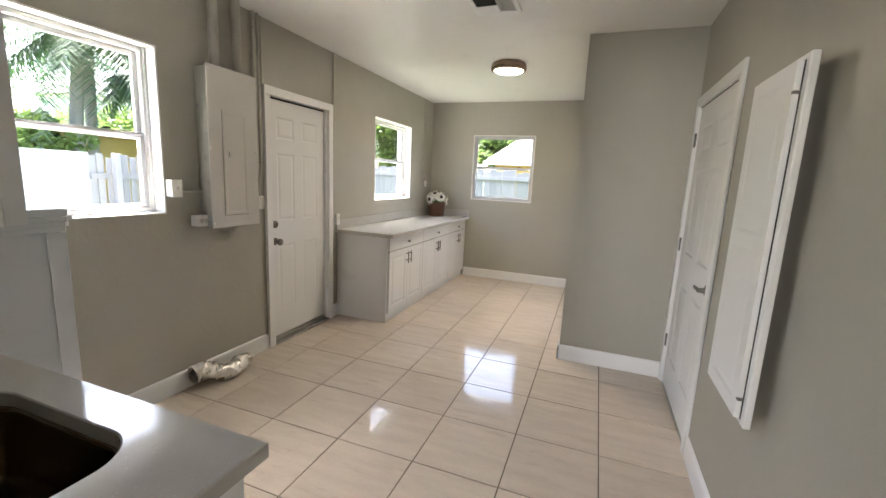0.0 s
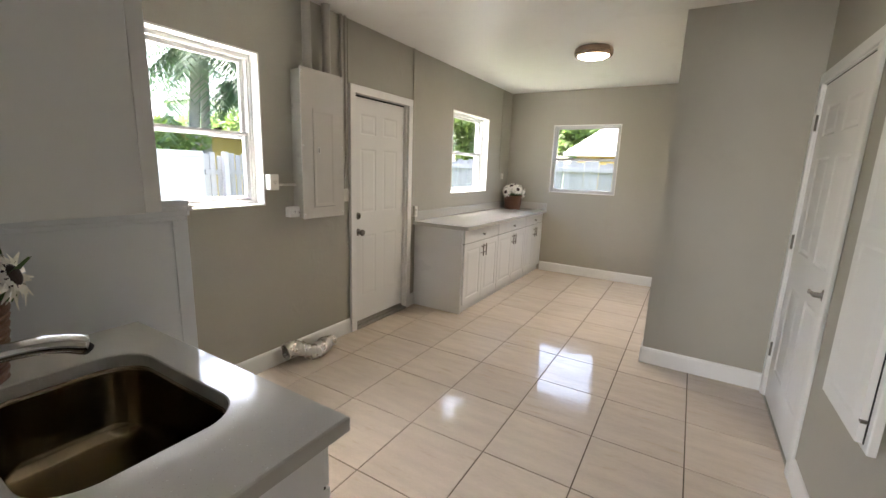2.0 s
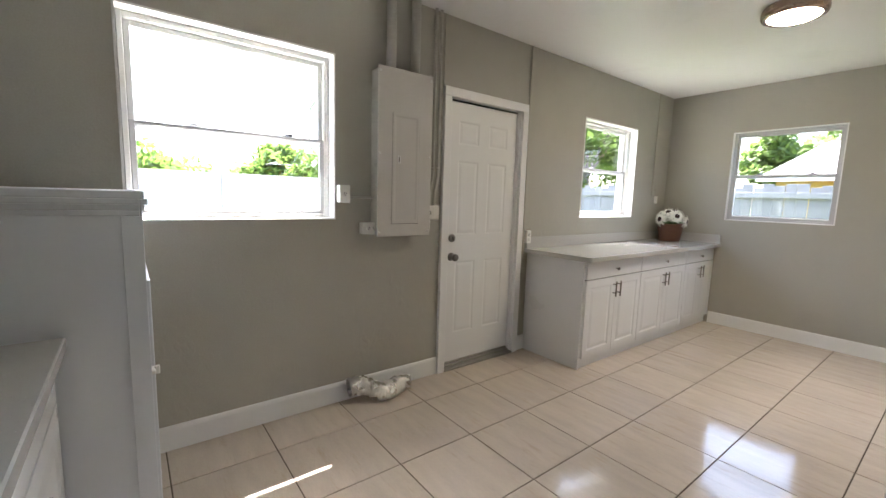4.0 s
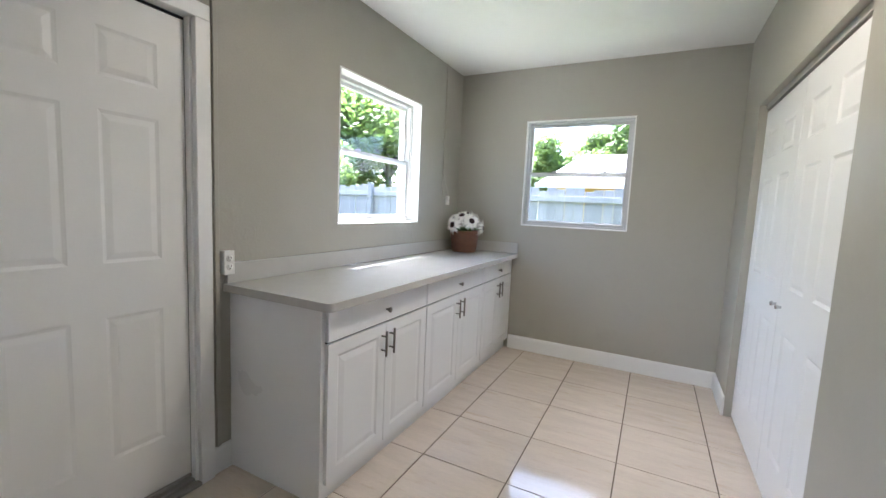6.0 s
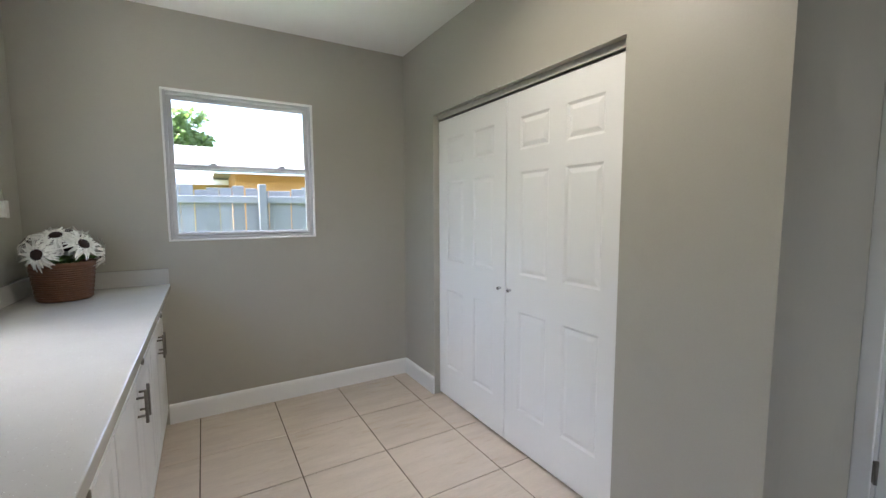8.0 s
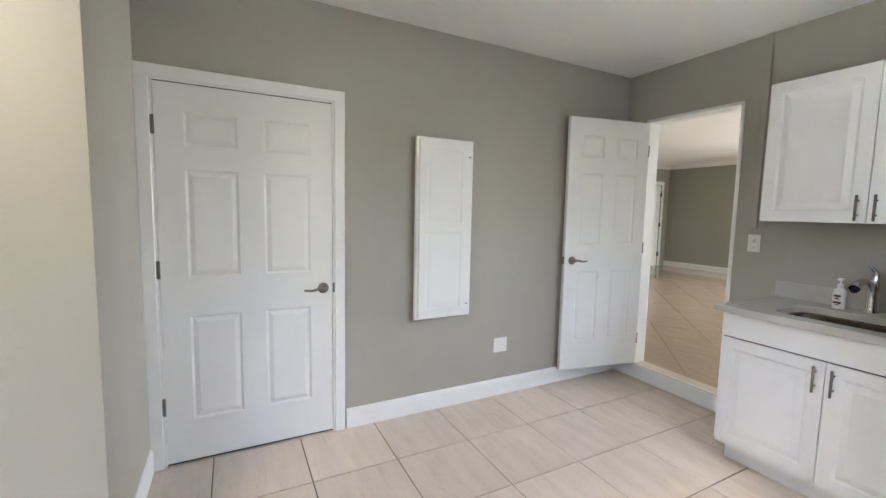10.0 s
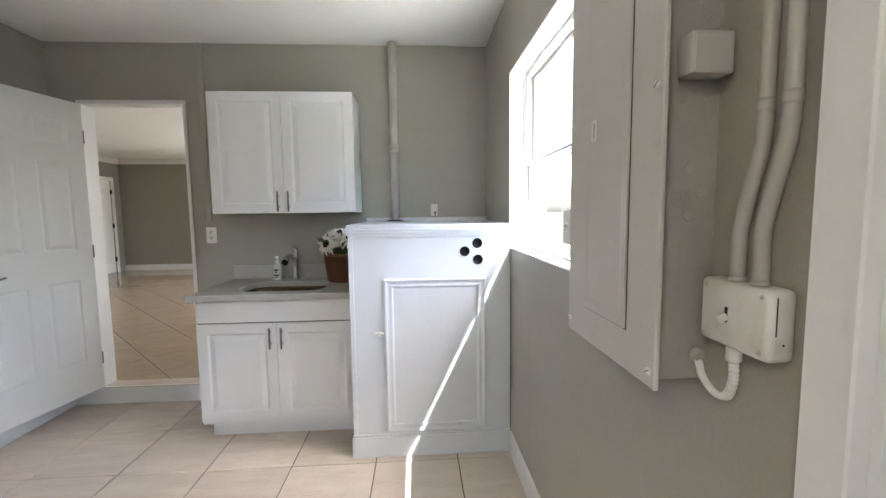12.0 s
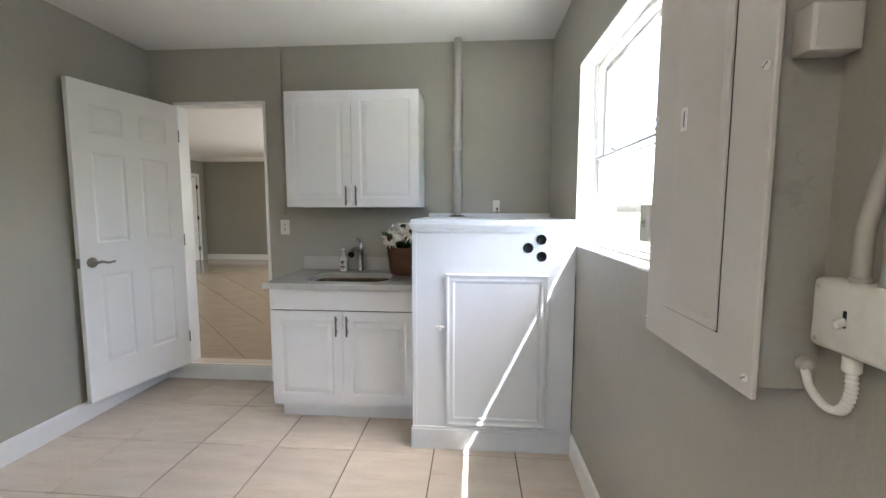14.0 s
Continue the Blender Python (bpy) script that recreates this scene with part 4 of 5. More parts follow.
for z0, z1, a0, a1 in ((0.066, 0.078, 55, 118), (0.052, 0.062, 68, 104), (0.030, 0.041, 50, 125), (0.020, 0.026, 75, 110)):
    bm = bmesh.new()
    cols = [[bm.verts.new((0.0294 * math.cos(radians(a0 + (a1 - a0) * i / 8)), 0.0294 * math.sin(radians(a0 + (a1 - a0) * i / 8)), z)) for z in (z0, z1)] for i in range(9)]
    for p, q in zip(cols, cols[1:]):
        bm.faces.new((p[0], q[0], q[1], p[1]))
    part("label_mark", bm, INK, sb, "dark unreadable print")

# white utility box in the corner
bx = thing("utility_box", "tall white painted wooden box with a framed hatch", "utility cabinet", on_south(0.892))
BW, BD, BH = 0.888, 0.832, 1.296
part("side_panel", box_bm(0.0, 0.018, -BD + 0.018, -0.004, 0.0, BH, 0.001), BOX_PAINT, bx)
part("front_panel", box_bm(0.0, BW, -BD, -BD + 0.018, 0.0, BH, 0.001), BOX_PAINT, bx)
part("corner_trim", box_bm(-0.0055, 0.0, -BD - 0.0055, -BD + 0.046, 0.0, BH - 0.051, 0.001), BOX_PAINT, bx)
part("corner_trim", box_bm(0.0, 0.020, -BD - 0.0055, -BD, 0.133, BH - 0.051, 0.001), BOX_PAINT, bx)
# dark strip fills the crack to paint its shade
part("corner_crack_shade", box_bm(BW, BW + 0.0034, -BD + 0.0008, -BD + 0.020, 0.133, 1.02), GAP_SHADE, bx, "dark strip for the shade in the crack beside the wall")
part("top_board", box_bm(-0.012, BW + 0.002, -BD - 0.012, -0.004, BH, BH + 0.022, 0.002), BOX_PAINT, bx)
part("back_ledge", box_bm(0.0, BW, -0.030, -0.004, BH + 0.022, BH + 0.050, 0.002), BOX_PAINT, bx)
bm = bmesh.new()
for i, (z0, z1, d) in enumerate(((BH - 0.050, BH - 0.034, 0.006), (BH - 0.034, BH - 0.016, 0.012), (BH - 0.016, BH, 0.020))):
    add_box(bm, -d, BW, -BD - d, -BD, z0, z1, 0.002)
    add_box(bm, -d, 0.0, -BD, -0.004, z0, z1, 0.002)
part("crown_moulding", bm, BOX_PAINT, bx)
bm = box_bm(-0.014, BW, -BD - 0.016, -BD, 0.0, 0.118, 0.002)
add_box(bm, -0.010, BW, -BD - 0.012, -BD, 0.118, 0.132, 0.002)
part("base_board", bm, BOX_PAINT, bx)
hx0, hx1, hz0, hz1 = 0.892 - 0.707, 0.892 - 0.146, 0.146, 1.018
part("hatch", box_bm(hx0 + 0.01, hx1 - 0.01, -BD - 0.008, -BD - 0.0005, hz0 + 0.01, hz1 - 0.01, 0.001), BOX_PAINT, bx)
for bm in mitred(hx0, hx1, hz0, hz1, -BD - 0.0005, ((0, 0), (0, 0.016), (0.003, 0.0195), (0.011, 0.0195), (0.015, 0.015), (0.026, 0.0125), (0.036, 0.0145), (0.043, 0.0135), (0.048, 0.0085), (0.052, 0.0075))):
    part("moulding", bm, BOX_PAINT, bx)
bm = box_bm(0.892 - 0.765, 0.892 - 0.715, -BD - 0.020, -BD, 0.708, 0.722, 0.003)
add_box(bm, 0.892 - 0.746, 0.892 - 0.734, -BD - 0.032, -BD - 0.016, 0.700, 0.730, 0.003)
part("latch", bm, PLASTIC, bx, "small white turn latch")
for x, z in ((0.19, 1.21), (0.26, 1.165), (0.187, 1.118)):
    bm = lathe([(0.0, 0.001), (0.022, 0.001), (0.023, 0.005), (0.027, 0.005), (0.028, 0.0)], 28)
    bm.transform(Matrix.Translation((0.892 - x, -BD - 0.0005, z)) @ turn)
    part("vent_hole", bm, BLACK, bx, "round black rubber grommet")


# ---- flowers ----
def flower_basket(name, m, seed, label, tall_leaves=0):
    rng = random.Random(seed)
    fb = thing(name, label, "flower pot", m)
    body = lathe([(0, 0), (0.104, 0), (0.108, 0.01), (0.128, 0.17), (0.134, 0.178), (0.134, 0.196), (0.126, 0.196), (0.118, 0.16), (0.0, 0.15)], 36)
    pot = part("basket", body, BASKET, fb)
    bm = bmesh.new()
    for i in range(15):
        z = 0.010 + i * 0.0112
        r = 0.107 + 0.020 * z / 0.17
        pts = [((r + 0.0015 * math.sin(9 * a + i * math.pi)) * Vector((math.cos(a), math.sin(a), 0)) + Vector((0, 0, z))) for a in [2 * math.pi * q / 54 for q in range(55)]]
        t = tube(pts, 0.0052, 5, cap=False)
        merge(bm, t)
    part("weave", bm, BASKET, pot)
    heads = []
    for i in range(9):
        ph = 0.08 + 1.06 * ((i + 0.5) / 9)
        a = i * 2.39996 + rng.uniform(-0.2, 0.2)
        th = ph * math.pi / 2 * 0.95
        d = Vector((math.sin(th) * math.cos(a), math.sin(th) * math.sin(a), math.cos(th)))
        heads.append((Vector((0, 0, 0.20)) + Vector((d.x * 0.150, d.y * 0.150, d.z * 0.108 + 0.030)), d))
    for c, d in heads:
        rot = d.to_track_quat('Z', 'Y').to_matrix().to_4x4()
        bm = bmesh.new()
        for ringno, (count, length, lift) in enumerate(((16, 0.074, 0.000), (15, 0.064, 0.008), (13, 0.048, 0.015))):
            for q in range(count):
                a = 2 * math.pi * (q + 0.5 * ringno) / count + rng.uniform(-0.08, 0.08)
                L = length * rng.uniform(0.70, 1.15)
                wd = rng.uniform(0.0065, 0.0095)
                droop = rng.uniform(-0.040, 0.014)
                t = bmesh.new()
                v = [t.verts.new(p) for p in ((0.012, -0.003, lift), (0.012, 0.003, lift), (0.012 + L * 0.55, wd, lift + 0.006), (0.012 + L * 0.55, -wd, lift + 0.006),
                                              (0.012 + L * 0.55, 0, lift + 0.003), (0.012 + L, 0.0015, lift + droop), (0.012 + L, -0.0015, lift + droop))]
                t.faces.new((v[0], v[1], v[2], v[4]))
                t.faces.new((v[0], v[4], v[3]))
                t.faces.new((v[4], v[2], v[5]))
                t.faces.new((v[3], v[4], v[5], v[6]))
                merge(bm, t, Matrix.Rotation(a, 4, 'Z'))
        bm.transform(Matrix.Translation(c) @ rot)
        fl = part("flower", bm, PETAL, fb, "white silk sunflower")
        t = lathe([(0, -0.002), (0.029, 0.0), (0.031, 0.014), (0.022, 0.022), (0.0, 0.025)], 18)
        t.transform(Matrix.Translation(c) @ rot)
        part("centre", t, FLOWER_EYE, fl, "dark brown flower centre")
    for i in range(16):
        a, L = i * 2 * math.pi / 16 + rng.uniform(-0.2, 0.2), rng.uniform(0.07, 0.11)
        bm = bmesh.new()
        for s in range(5):
            wd = 0.024 * math.sin(math.pi * (s + 0.35) / 5.2)
            x, z = 0.05 + L * s / 4, 0.185 + 0.035 * math.sin(s / 4 * 2.2)
            bm.verts.new((x, -wd, z)), bm.verts.new((x, 0, z - 0.006)), bm.verts.new((x, wd, z))
        bm.verts.ensure_lookup_table()
        for s in range(4):
            o = 3 * s
            for j in (0, 1):
                bm.faces.new((bm.verts[o + j], bm.verts[o + j + 1], bm.verts[o + 4 + j], bm.verts[o + 3 + j]))
        bm.transform(Matrix.Rotation(a, 4, 'Z'))
        part("leaf", bm, LEAF, fb)
    for i in range(tall_leaves):
        a, L = i * 2 * math.pi / 5 + 0.75, rng.uniform(0.10, 0.13)
        bm = bmesh.new()
        for k in range(6):
            u = k / 5
            wd = 0.034 * math.sin(math.pi * (0.12 + 0.86 * u)) ** 0.8
            x, z = 0.105 + 0.085 * u, 0.215 + L * (u - 0.18 * u * u)
            bm.verts.new((x + 0.006, -wd, z)), bm.verts.new((x, 0, z)), bm.verts.new((x + 0.006, wd, z))
        bm.verts.ensure_lookup_table()
        for k in range(5):
            for j in (0, 1):
                bm.faces.new((bm.verts[3 * k + j], bm.verts[3 * k + j + 1], bm.verts[3 * k + 4 + j], bm.verts[3 * k + 3 + j]))
        bm.transform(Matrix.Rotation(a, 4, 'Z'))
        part("leaf", bm, LEAF, fb)
    return fb


flower_basket("flower_basket", pose(0.215, 5.775, 0.912), 3, "white silk sunflowers in a brown basket on the long counter")
flower_basket("flower_basket", pose(1.040, 0.190, TZ + 0.001, 0, 0, -60), 8, "white silk sunflowers in a brown basket beside the sink", 5)


# ---- fittings on the walls ----
pn = thing("electrical_panel", "pale painted steel breaker panel mounted on the plaster wall", "electrical panel", on_west(2.014, 1.071, -0.013))
part("body", box_bm(0.030, 0.380, -0.122, -0.001, 0.006, 1.020, 0.002), PEELED, pn, "grey painted steel enclosure")
part("cover", box_bm(0.014, 0.412, -0.132, -0.1225, 0.0, 1.030, 0.002), PANEL_PAINT, pn)
# dark plate under the hatch, its rim painted as the gap's shade
part("hatch_gap_shade", box_bm(0.1135, 0.315, -0.1325, -0.131, 0.079, 0.7685), GAP_SHADE, pn, "dark plate for the shade round the panel's hatch")
bm = paneled(0.198, 0.686, 0.005, [(0.014, 0.184, 0.016, 0.670)], 0.002)
ht = part("hatch", bm, PANEL_PAINT, pn)
ht.location = (0.114, -0.1315, 0.082)
bm = frame_bm(0.020, 0.046, 0.005, -0.004, 0.0, 0.001)
bm.transform(Matrix.Translation((0.038, -0.003, 0.380)))
lt = part("latch", bm, TRIM, ht)
part("latch_slot", box_bm(0.0435, 0.0525, -0.0045, -0.003, 0.388, 0.418), NICKEL, lt, "dark metal finger latch")
for x, z in ((0.396, 0.030), (0.396, 0.515), (0.396, 1.0), (0.026, 0.030), (0.026, 0.515), (0.026, 1.0)):
    bm = lathe([(0, 0), (0.0075, 0), (0.007, 0.0032), (0, 0.0045)], 14)
    bm.transform(Matrix.Translation((x, -0.132, z)) @ turn)
    sc = part("screw", bm, TRIM, pn)
    bm = box_bm(-0.0058, 0.0058, -0.0009, 0.0009, 0.0030, 0.0048)
    bm.transform(Matrix.Translation((x, -0.132, z)) @ turn @ Matrix.Rotation(radians(35), 4, 'Z'))
    part("screw_slot", bm, NICKEL, sc)
for x, z in ((-0.030, 0.58), (-0.030, 0.62), (-0.052, 0.60), (-0.052, 0.66), (-0.030, 0.70), (-0.060, 0.30), (-0.040, 0.34), (-0.060, 0.38), (-0.085, 0.33), (-0.035, 0.84), (-0.062, 0.86)):
    bm = lathe([(0.0085, -0.0002), (0.0095, 0.0012), (0.0105, 0.0012), (0.0112, -0.0002)], 20)
    bm.transform(Matrix.Translation((0.380, x, z)) @ Matrix.Rotation(math.pi / 2, 4, 'Y'))
    part("knockout", bm, PEELED, pn)

for y in (2.148, 2.328):
    bm = tube([(0.055, y, 2.083), (0.055, y, TOP - 0.001)], 0.030, 18)
    t = lathe([(0.037, 0.0), (0.037, 0.022), (0.031, 0.026)], 18)
    merge(bm, t, Matrix.Translation((0.055, y, 2.083)))
    solid("conduit_pipe", bm, CONDUIT, "thick grey painted conduit from the panel to the ceiling", "pipe", group="conduits above the panel")

jb = thing("junction_box", "small pale painted junction box beside the panel", "junction box", pose(0, 2.401, 1.630))
part("box", soft_box(0.012, 0.082, 0.0, 0.037, -0.034, 0.031, 0.0025, 2), PANEL_PAINT, jb)
part("lid", box_bm(0.017, 0.077, 0.0355, 0.0382, -0.030, 0.027, 0.001), PANEL_PAINT, jb)

sw = thing("disconnect_switch", "white painted square switch box with a toggle", "switch box", on_west(2.428, 1.166))
part("box", soft_box(-0.003, 0.136, -0.0425, -0.001, 0.0, 0.104, 0.010), GREASY, sw)
# small dark solids paint the shade of lid gap, hole and slot
part("lid_gap_shade", box_bm(0.1348, 0.1364, -0.0335, -0.0318, 0.040, 0.094), GAP_SHADE, sw, "dark strip for the shade along the lid")
part("knockout", box_bm(0.1348, 0.1363, -0.0225, -0.0195, 0.026, 0.029), GAP_SHADE, sw, "small dark screw hole")
part("toggle_slot", box_bm(0.0552, 0.0598, -0.0440, -0.0425, 0.040, 0.064), GAP_SHADE, sw, "dark toggle slot")
bm = box_bm(-0.004, 0.004, -0.016, 0.0, -0.006, 0.006, 0.002)
bm.transform(Matrix.Translation((0.0575, -0.0425, 0.050)) @ Matrix.Rotation(radians(24), 4, 'X'))
part("toggle", bm, GREASY, sw)
for x, z in ((0.011, 0.012), (0.121, 0.012), (0.011, 0.092), (0.121, 0.092)):
    bm = lathe([(0, 0), (0.0035, 0), (0.003, 0.0018), (0, 0.002)], 10)
    bm.transform(Matrix.Translation((x, -0.0420, z)) @ turn)
    part("screw", bm, PANEL_PAINT, sw)

for y, up in ((2.483, 0.0), (2.525, 0.006)):
    path = smooth_path([(0.025, y, 1.270), (0.025, y, 1.33), (0.025, y + 0.001, 1.35 + up), (0.024, y + 0.013, 1.405 + up), (0.022, y + 0.026, 1.46 + up), (0.021, y + 0.030, 1.51), (0.020, y + 0.030, 1.70), (0.020, y + 0.030, TOP - 0.001)], 0.02)
    bc = thing("bent_conduit", "grey painted conduit with an offset bend above the switch", "pipe", pose(0, 0, 0), group="bent conduits by the entry door")
    part("pipe", tube(path, 0.0108, 14), CONDUIT, bc)
    bm = lathe([(0.0125, 0), (0.0125, 0.005), (0.0112, 0.007)], 14)
    bm.transform(Matrix.Translation((0.025, y, 1.270)))
    part("connector", bm, CONDUIT, bc)
    bm = lathe([(0.0118, 0), (0.0122, 0.006), (0.0118, 0.018)], 14)
    bm.transform(Matrix.Translation((0.021, y + 0.030, 1.518)))
    part("coupling", bm, CONDUIT, bc)

path = smooth_path([(0.028, 2.402, 1.124), (0.028, 2.410, 1.112), (0.028, 2.420, 1.092), (0.028, 2.450, 1.076), (0.028, 2.477, 1.084), (0.027, 2.487, 1.112), (0.026, 2.485, 1.140), (0.026, 2.484, 1.167)], 0.0016)
fx = thing("flexible_conduit", "white ribbed flexible conduit looping under the switch box", "conduit", pose(0, 0, 0))
part("hose", tube(path, lambda i, n: 0.0064 + (0.0014 if i % 4 < 2 else 0.0) if i > n * 0.5 else 0.0062, 12), PLASTIC, fx)
bm = lathe([(0.013, 0), (0.013, 0.004), (0.009, 0.006), (0.009, 0.012)], 16)
bm.transform(Matrix.Translation((0.028, 2.4005, 1.124)) @ Matrix.Rotation(-math.pi / 2, 4, 'X'))
part("connector", bm, CONDUIT, fx)
bm = lathe([(0.0095, -0.022), (0.011, -0.020), (0.011, 0.0)], 16)
bm.transform(Matrix.Translation((0.026, 2.484, 1.1645)))
part("connector", bm, PLASTIC, fx)


def outlet(name, m, label, w=0.07, h=0.115, depth=0.006, sockets=2, flat=False, box=0.0):
    """A wall outlet: optional surface box, cover plate, receptacles with slots. x and z centred, plate out towards -y."""
    o = thing(name, label, "outlet", m)
    if box:
        part("box", box_bm(-w / 2 + 0.002, w / 2 - 0.002, -box, -0.001, -h / 2 + 0.002, h / 2 - 0.002, 0.003), PLASTIC, o)
    part("plate", box_bm(-w / 2, w / 2, -box - depth, -box - 0.0005, -h / 2, h / 2, 0.002), PLASTIC, o)
    for k in range(sockets):
        s = (k - (sockets - 1) / 2) * 0.039
        bm = lathe([(0.0165, 0), (0.0165, 0.0022), (0.0, 0.0024)], 20)
        loc = (s, 0, 0) if flat else (0, 0, s)
        bm.transform(Matrix.Translation((loc[0], -box - depth, loc[2])) @ turn)
        r = part("receptacle", bm, PLASTIC, o)
        bm = bmesh.new()
        y = -box - depth - 0.0032
        for dx in (-0.006, 0.006):
            add_box(bm, loc[0] + dx - 0.0013, loc[0] + dx + 0.0013, y, y + 0.001, loc[2] - 0.001, loc[2] + 0.008)
        add_box(bm, loc[0] - 0.0025, loc[0] + 0.0025, y, y + 0.001, loc[2] - 0.010, loc[2] - 0.005)
        part("slots", bm, BLACK, r, "dark socket slots")
    return o


outlet("switch_outlet", on_west(1.842, 1.331), "white surface-mounted outlet box beside the window", 0.066, 0.106, 0.006, 1, box=0.054)
solid("conduit_stub", tube([(0.020, 1.875, 1.312), (0.020, 2.049, 1.312)], 0.008, 12), PANEL_PAINT, "short grey conduit between outlet and panel", "pipe")
outlet("wall_outlet", on_west(2.020, 1.120), "white surface-mounted double outlet lying sideways under the panel", 0.118, 0.074, 0.006, 2, True, 0.048)
outlet("wall_outlet", on_west(3.545, 1.012), "white surface-mounted double outlet beside the door casing", 0.052, 0.112, 0.006, 2, box=0.030)
outlet("wall_outlet", on_south(2.013, 1.236), "white double outlet on the wall beside the doorway", 0.072, 0.115, 0.006, 2)
outlet("wall_outlet", on_south(1.095, 1.20), "white outlet behind the sink flowers", 0.072, 0.115, 0.006, 2)
outlet("wall_outlet", on_west(5.79, 1.375), "small white outlet at the end of a thin raceway", 0.034, 0.085, 0.006, 0, box=0.022)
bl = thing("blank_plate", "white blank wall plate above the baseboard", "wall plate", on_east(1.28, 0.395))
part("plate", box_bm(-0.060, 0.060, -0.007, -0.0005, -0.056, 0.056, 0.002), PLASTIC, bl)
for x in (-0.024, 0.024):
    bm = lathe([(0, 0), (0.003, 0), (0, 0.0015)], 10)
    bm.transform(Matrix.Translation((x, -0.007, 0.0)) @ turn)
    part("screw", bm, PLASTIC, bl)
outlet("valve_plate", on_south(0.392, 1.40), "white outlet plate above the utility box", 0.052, 0.086, 0.006, 0)
vb = lathe([(0.004, 0), (0.009, 0.004), (0.009, 0.022), (0.004, 0.026), (0, 0.026)], 14)
vb.transform(Matrix.Translation((0.386, 0.008, 1.38)) @ Matrix.Rotation(-math.pi / 2, 4, 'X'))
add_box(vb, 0.382, 0.390, 0.020, 0.030, 1.352, 1.384, 0.002)
solid("small_valve", vb, NICKEL, "small metal valve under the plate", "valve")


def raceway(name, m, w, d, z0, z1, label):
    return solid(name, box_bm(-w / 2, w / 2, -d, -0.001, z0, z1, 0.003), WALL, label, "raceway", m=m, group="surface raceways")


raceway("wire_raceway", on_west(3.500), 0.022, 0.016, 0.132, 2.577, "thin grey painted raceway beside the door casing")
raceway("wire_raceway", on_west(5.70), 0.016, 0.012, 1.42, 2.577, "thin grey painted raceway near the corner")
raceway("wire_raceway", on_west(2.60), 0.012, 0.010, 2.094, 2.577, "thin grey painted raceway above the door casing")
raceway("wire_raceway", on_south(2.020), 0.036, 0.014, 1.335, 2.577, "grey painted raceway running down to the outlet")
cord = smooth_path([(0.014, 5.715, 1.60), (0.016, 5.73, 1.54), (0.022, 5.765, 1.47), (0.022, 5.787, 1.416)], 0.01)
solid("thin_cord", tube(cord, 0.0035, 8), CONDUIT, "thin grey cord running down into the outlet", "cord")

vp = thing("vent_pipe", "grey painted vent pipe rising from the utility box", "pipe", pose(0.678, 0.055, 0))
part("pipe", lathe([(0.028, 1.323), (0.028, TOP - 0.001)], 24), PANEL_PAINT, vp)
part("coupling", lathe([(0.028, 1.795), (0.034, 1.800), (0.034, 1.826), (0.030, 1.830), (0.030, 1.838), (0.034, 1.842), (0.034, 1.866), (0.028, 1.870)], 24), PANEL_PAINT, vp)
part("collar", lathe([(0.029, 1.3235), (0.058, 1.3235), (0.054, 1.329), (0.029, 1.331)], 24), BLACK, vp, "dark rubber collar")

# ironing board cabinet on the east wall
ir = thing("ironing_board_cabinet", "tall shallow white ironing board cabinet on the wall", "wall cabinet", on_east(2.027, 0.677))
part("body", box_bm(0.090, 0.285, -0.0425, -0.001, 0.050, 1.160, 0.003), TRIM, ir)
part("face_frame", frame_bm(0.424, 1.206, 0.036, -0.066, -0.043, 0.003), TRIM, ir)
dr = part("door", paneled(0.366, 1.168, 0.018, [(0.050, 0.316, 0.050, 0.571), (0.050, 0.316, 0.626, 1.118)], 0.003), TRIM, ir)
dr.location = (0.020, -0.0665, 0.019)
for a, b in ((0.050, 0.571), (0.626, 1.118)):
    part("panel", raised_field(0.064, 0.302, a + 0.014, b - 0.014, -0.015, 0.0025, 0.02), TRIM, dr)
# dark strip laid on the frame for the shade beside the door
part("door_edge_shade", box_bm(0.3862, 0.3950, -0.0672, -0.0655, 0.019, 1.187), GAP_SHADE, ir, "dark strip for the shade along the cabinet door")
for z in (0.085, 1.09):
    part("hinge", box_bm(0.3805, 0.396, -0.0855, -0.067, z, z + 0.009, 0.001), NICKEL, ir, "small dark metal hinge")

# flexible foil duct on the floor
dpath = smooth_path([(0.060, 1.865, 0.100), (0.066, 1.945, 0.104), (0.100, 2.010, 0.074), (0.138, 2.060, 0.056), (0.140, 2.130, 0.056), (0.118, 2.190, 0.060), (0.105, 2.240, 0.066), (0.120, 2.290, 0.062)], 0.0035)


def duct_r(i, n):
    s = i / n
    pinch = 0.78 if s > 0.8 else 1.0
    return (0.057 + 0.0022 * math.sin(i * 1.9) + 0.008 * noise.noise(Vector((i * 0.13, 3.1, 0)))) * pinch


bm = tube(dpath, duct_r, 26, cap=False)
for v in bm.verts:
    v.co += Vector((noise.noise(v.co * 34), noise.noise(v.co * 34 + Vector((7, 0, 0))), 0.6 * noise.noise(v.co * 34 + Vector((0, 9, 0))))) * 0.007
    v.co.z = max(v.co.z, 0.003)
    v.co.x = max(v.co.x, 0.018 if v.co.z < 0.14 else 0.004)
duct = solid("flexible_duct", bm, FOIL, "crumpled silver foil dryer duct lying on the tiled floor", "duct")


# ---- next room through the doorway ----
NX0, NX1, NY0, NY1, NTOP = 0.0, 7.32, -6.85, -0.12, 2.66
solid("next_floor", box_bm(NX0, NX1, NY0, NY1, STEP - 0.10, STEP - 0.006), GROUT, "dark grout bed of the next room's floor", "floor", "structure")
rng = random.Random(5)
bm = bmesh.new()
pitch = 0.458
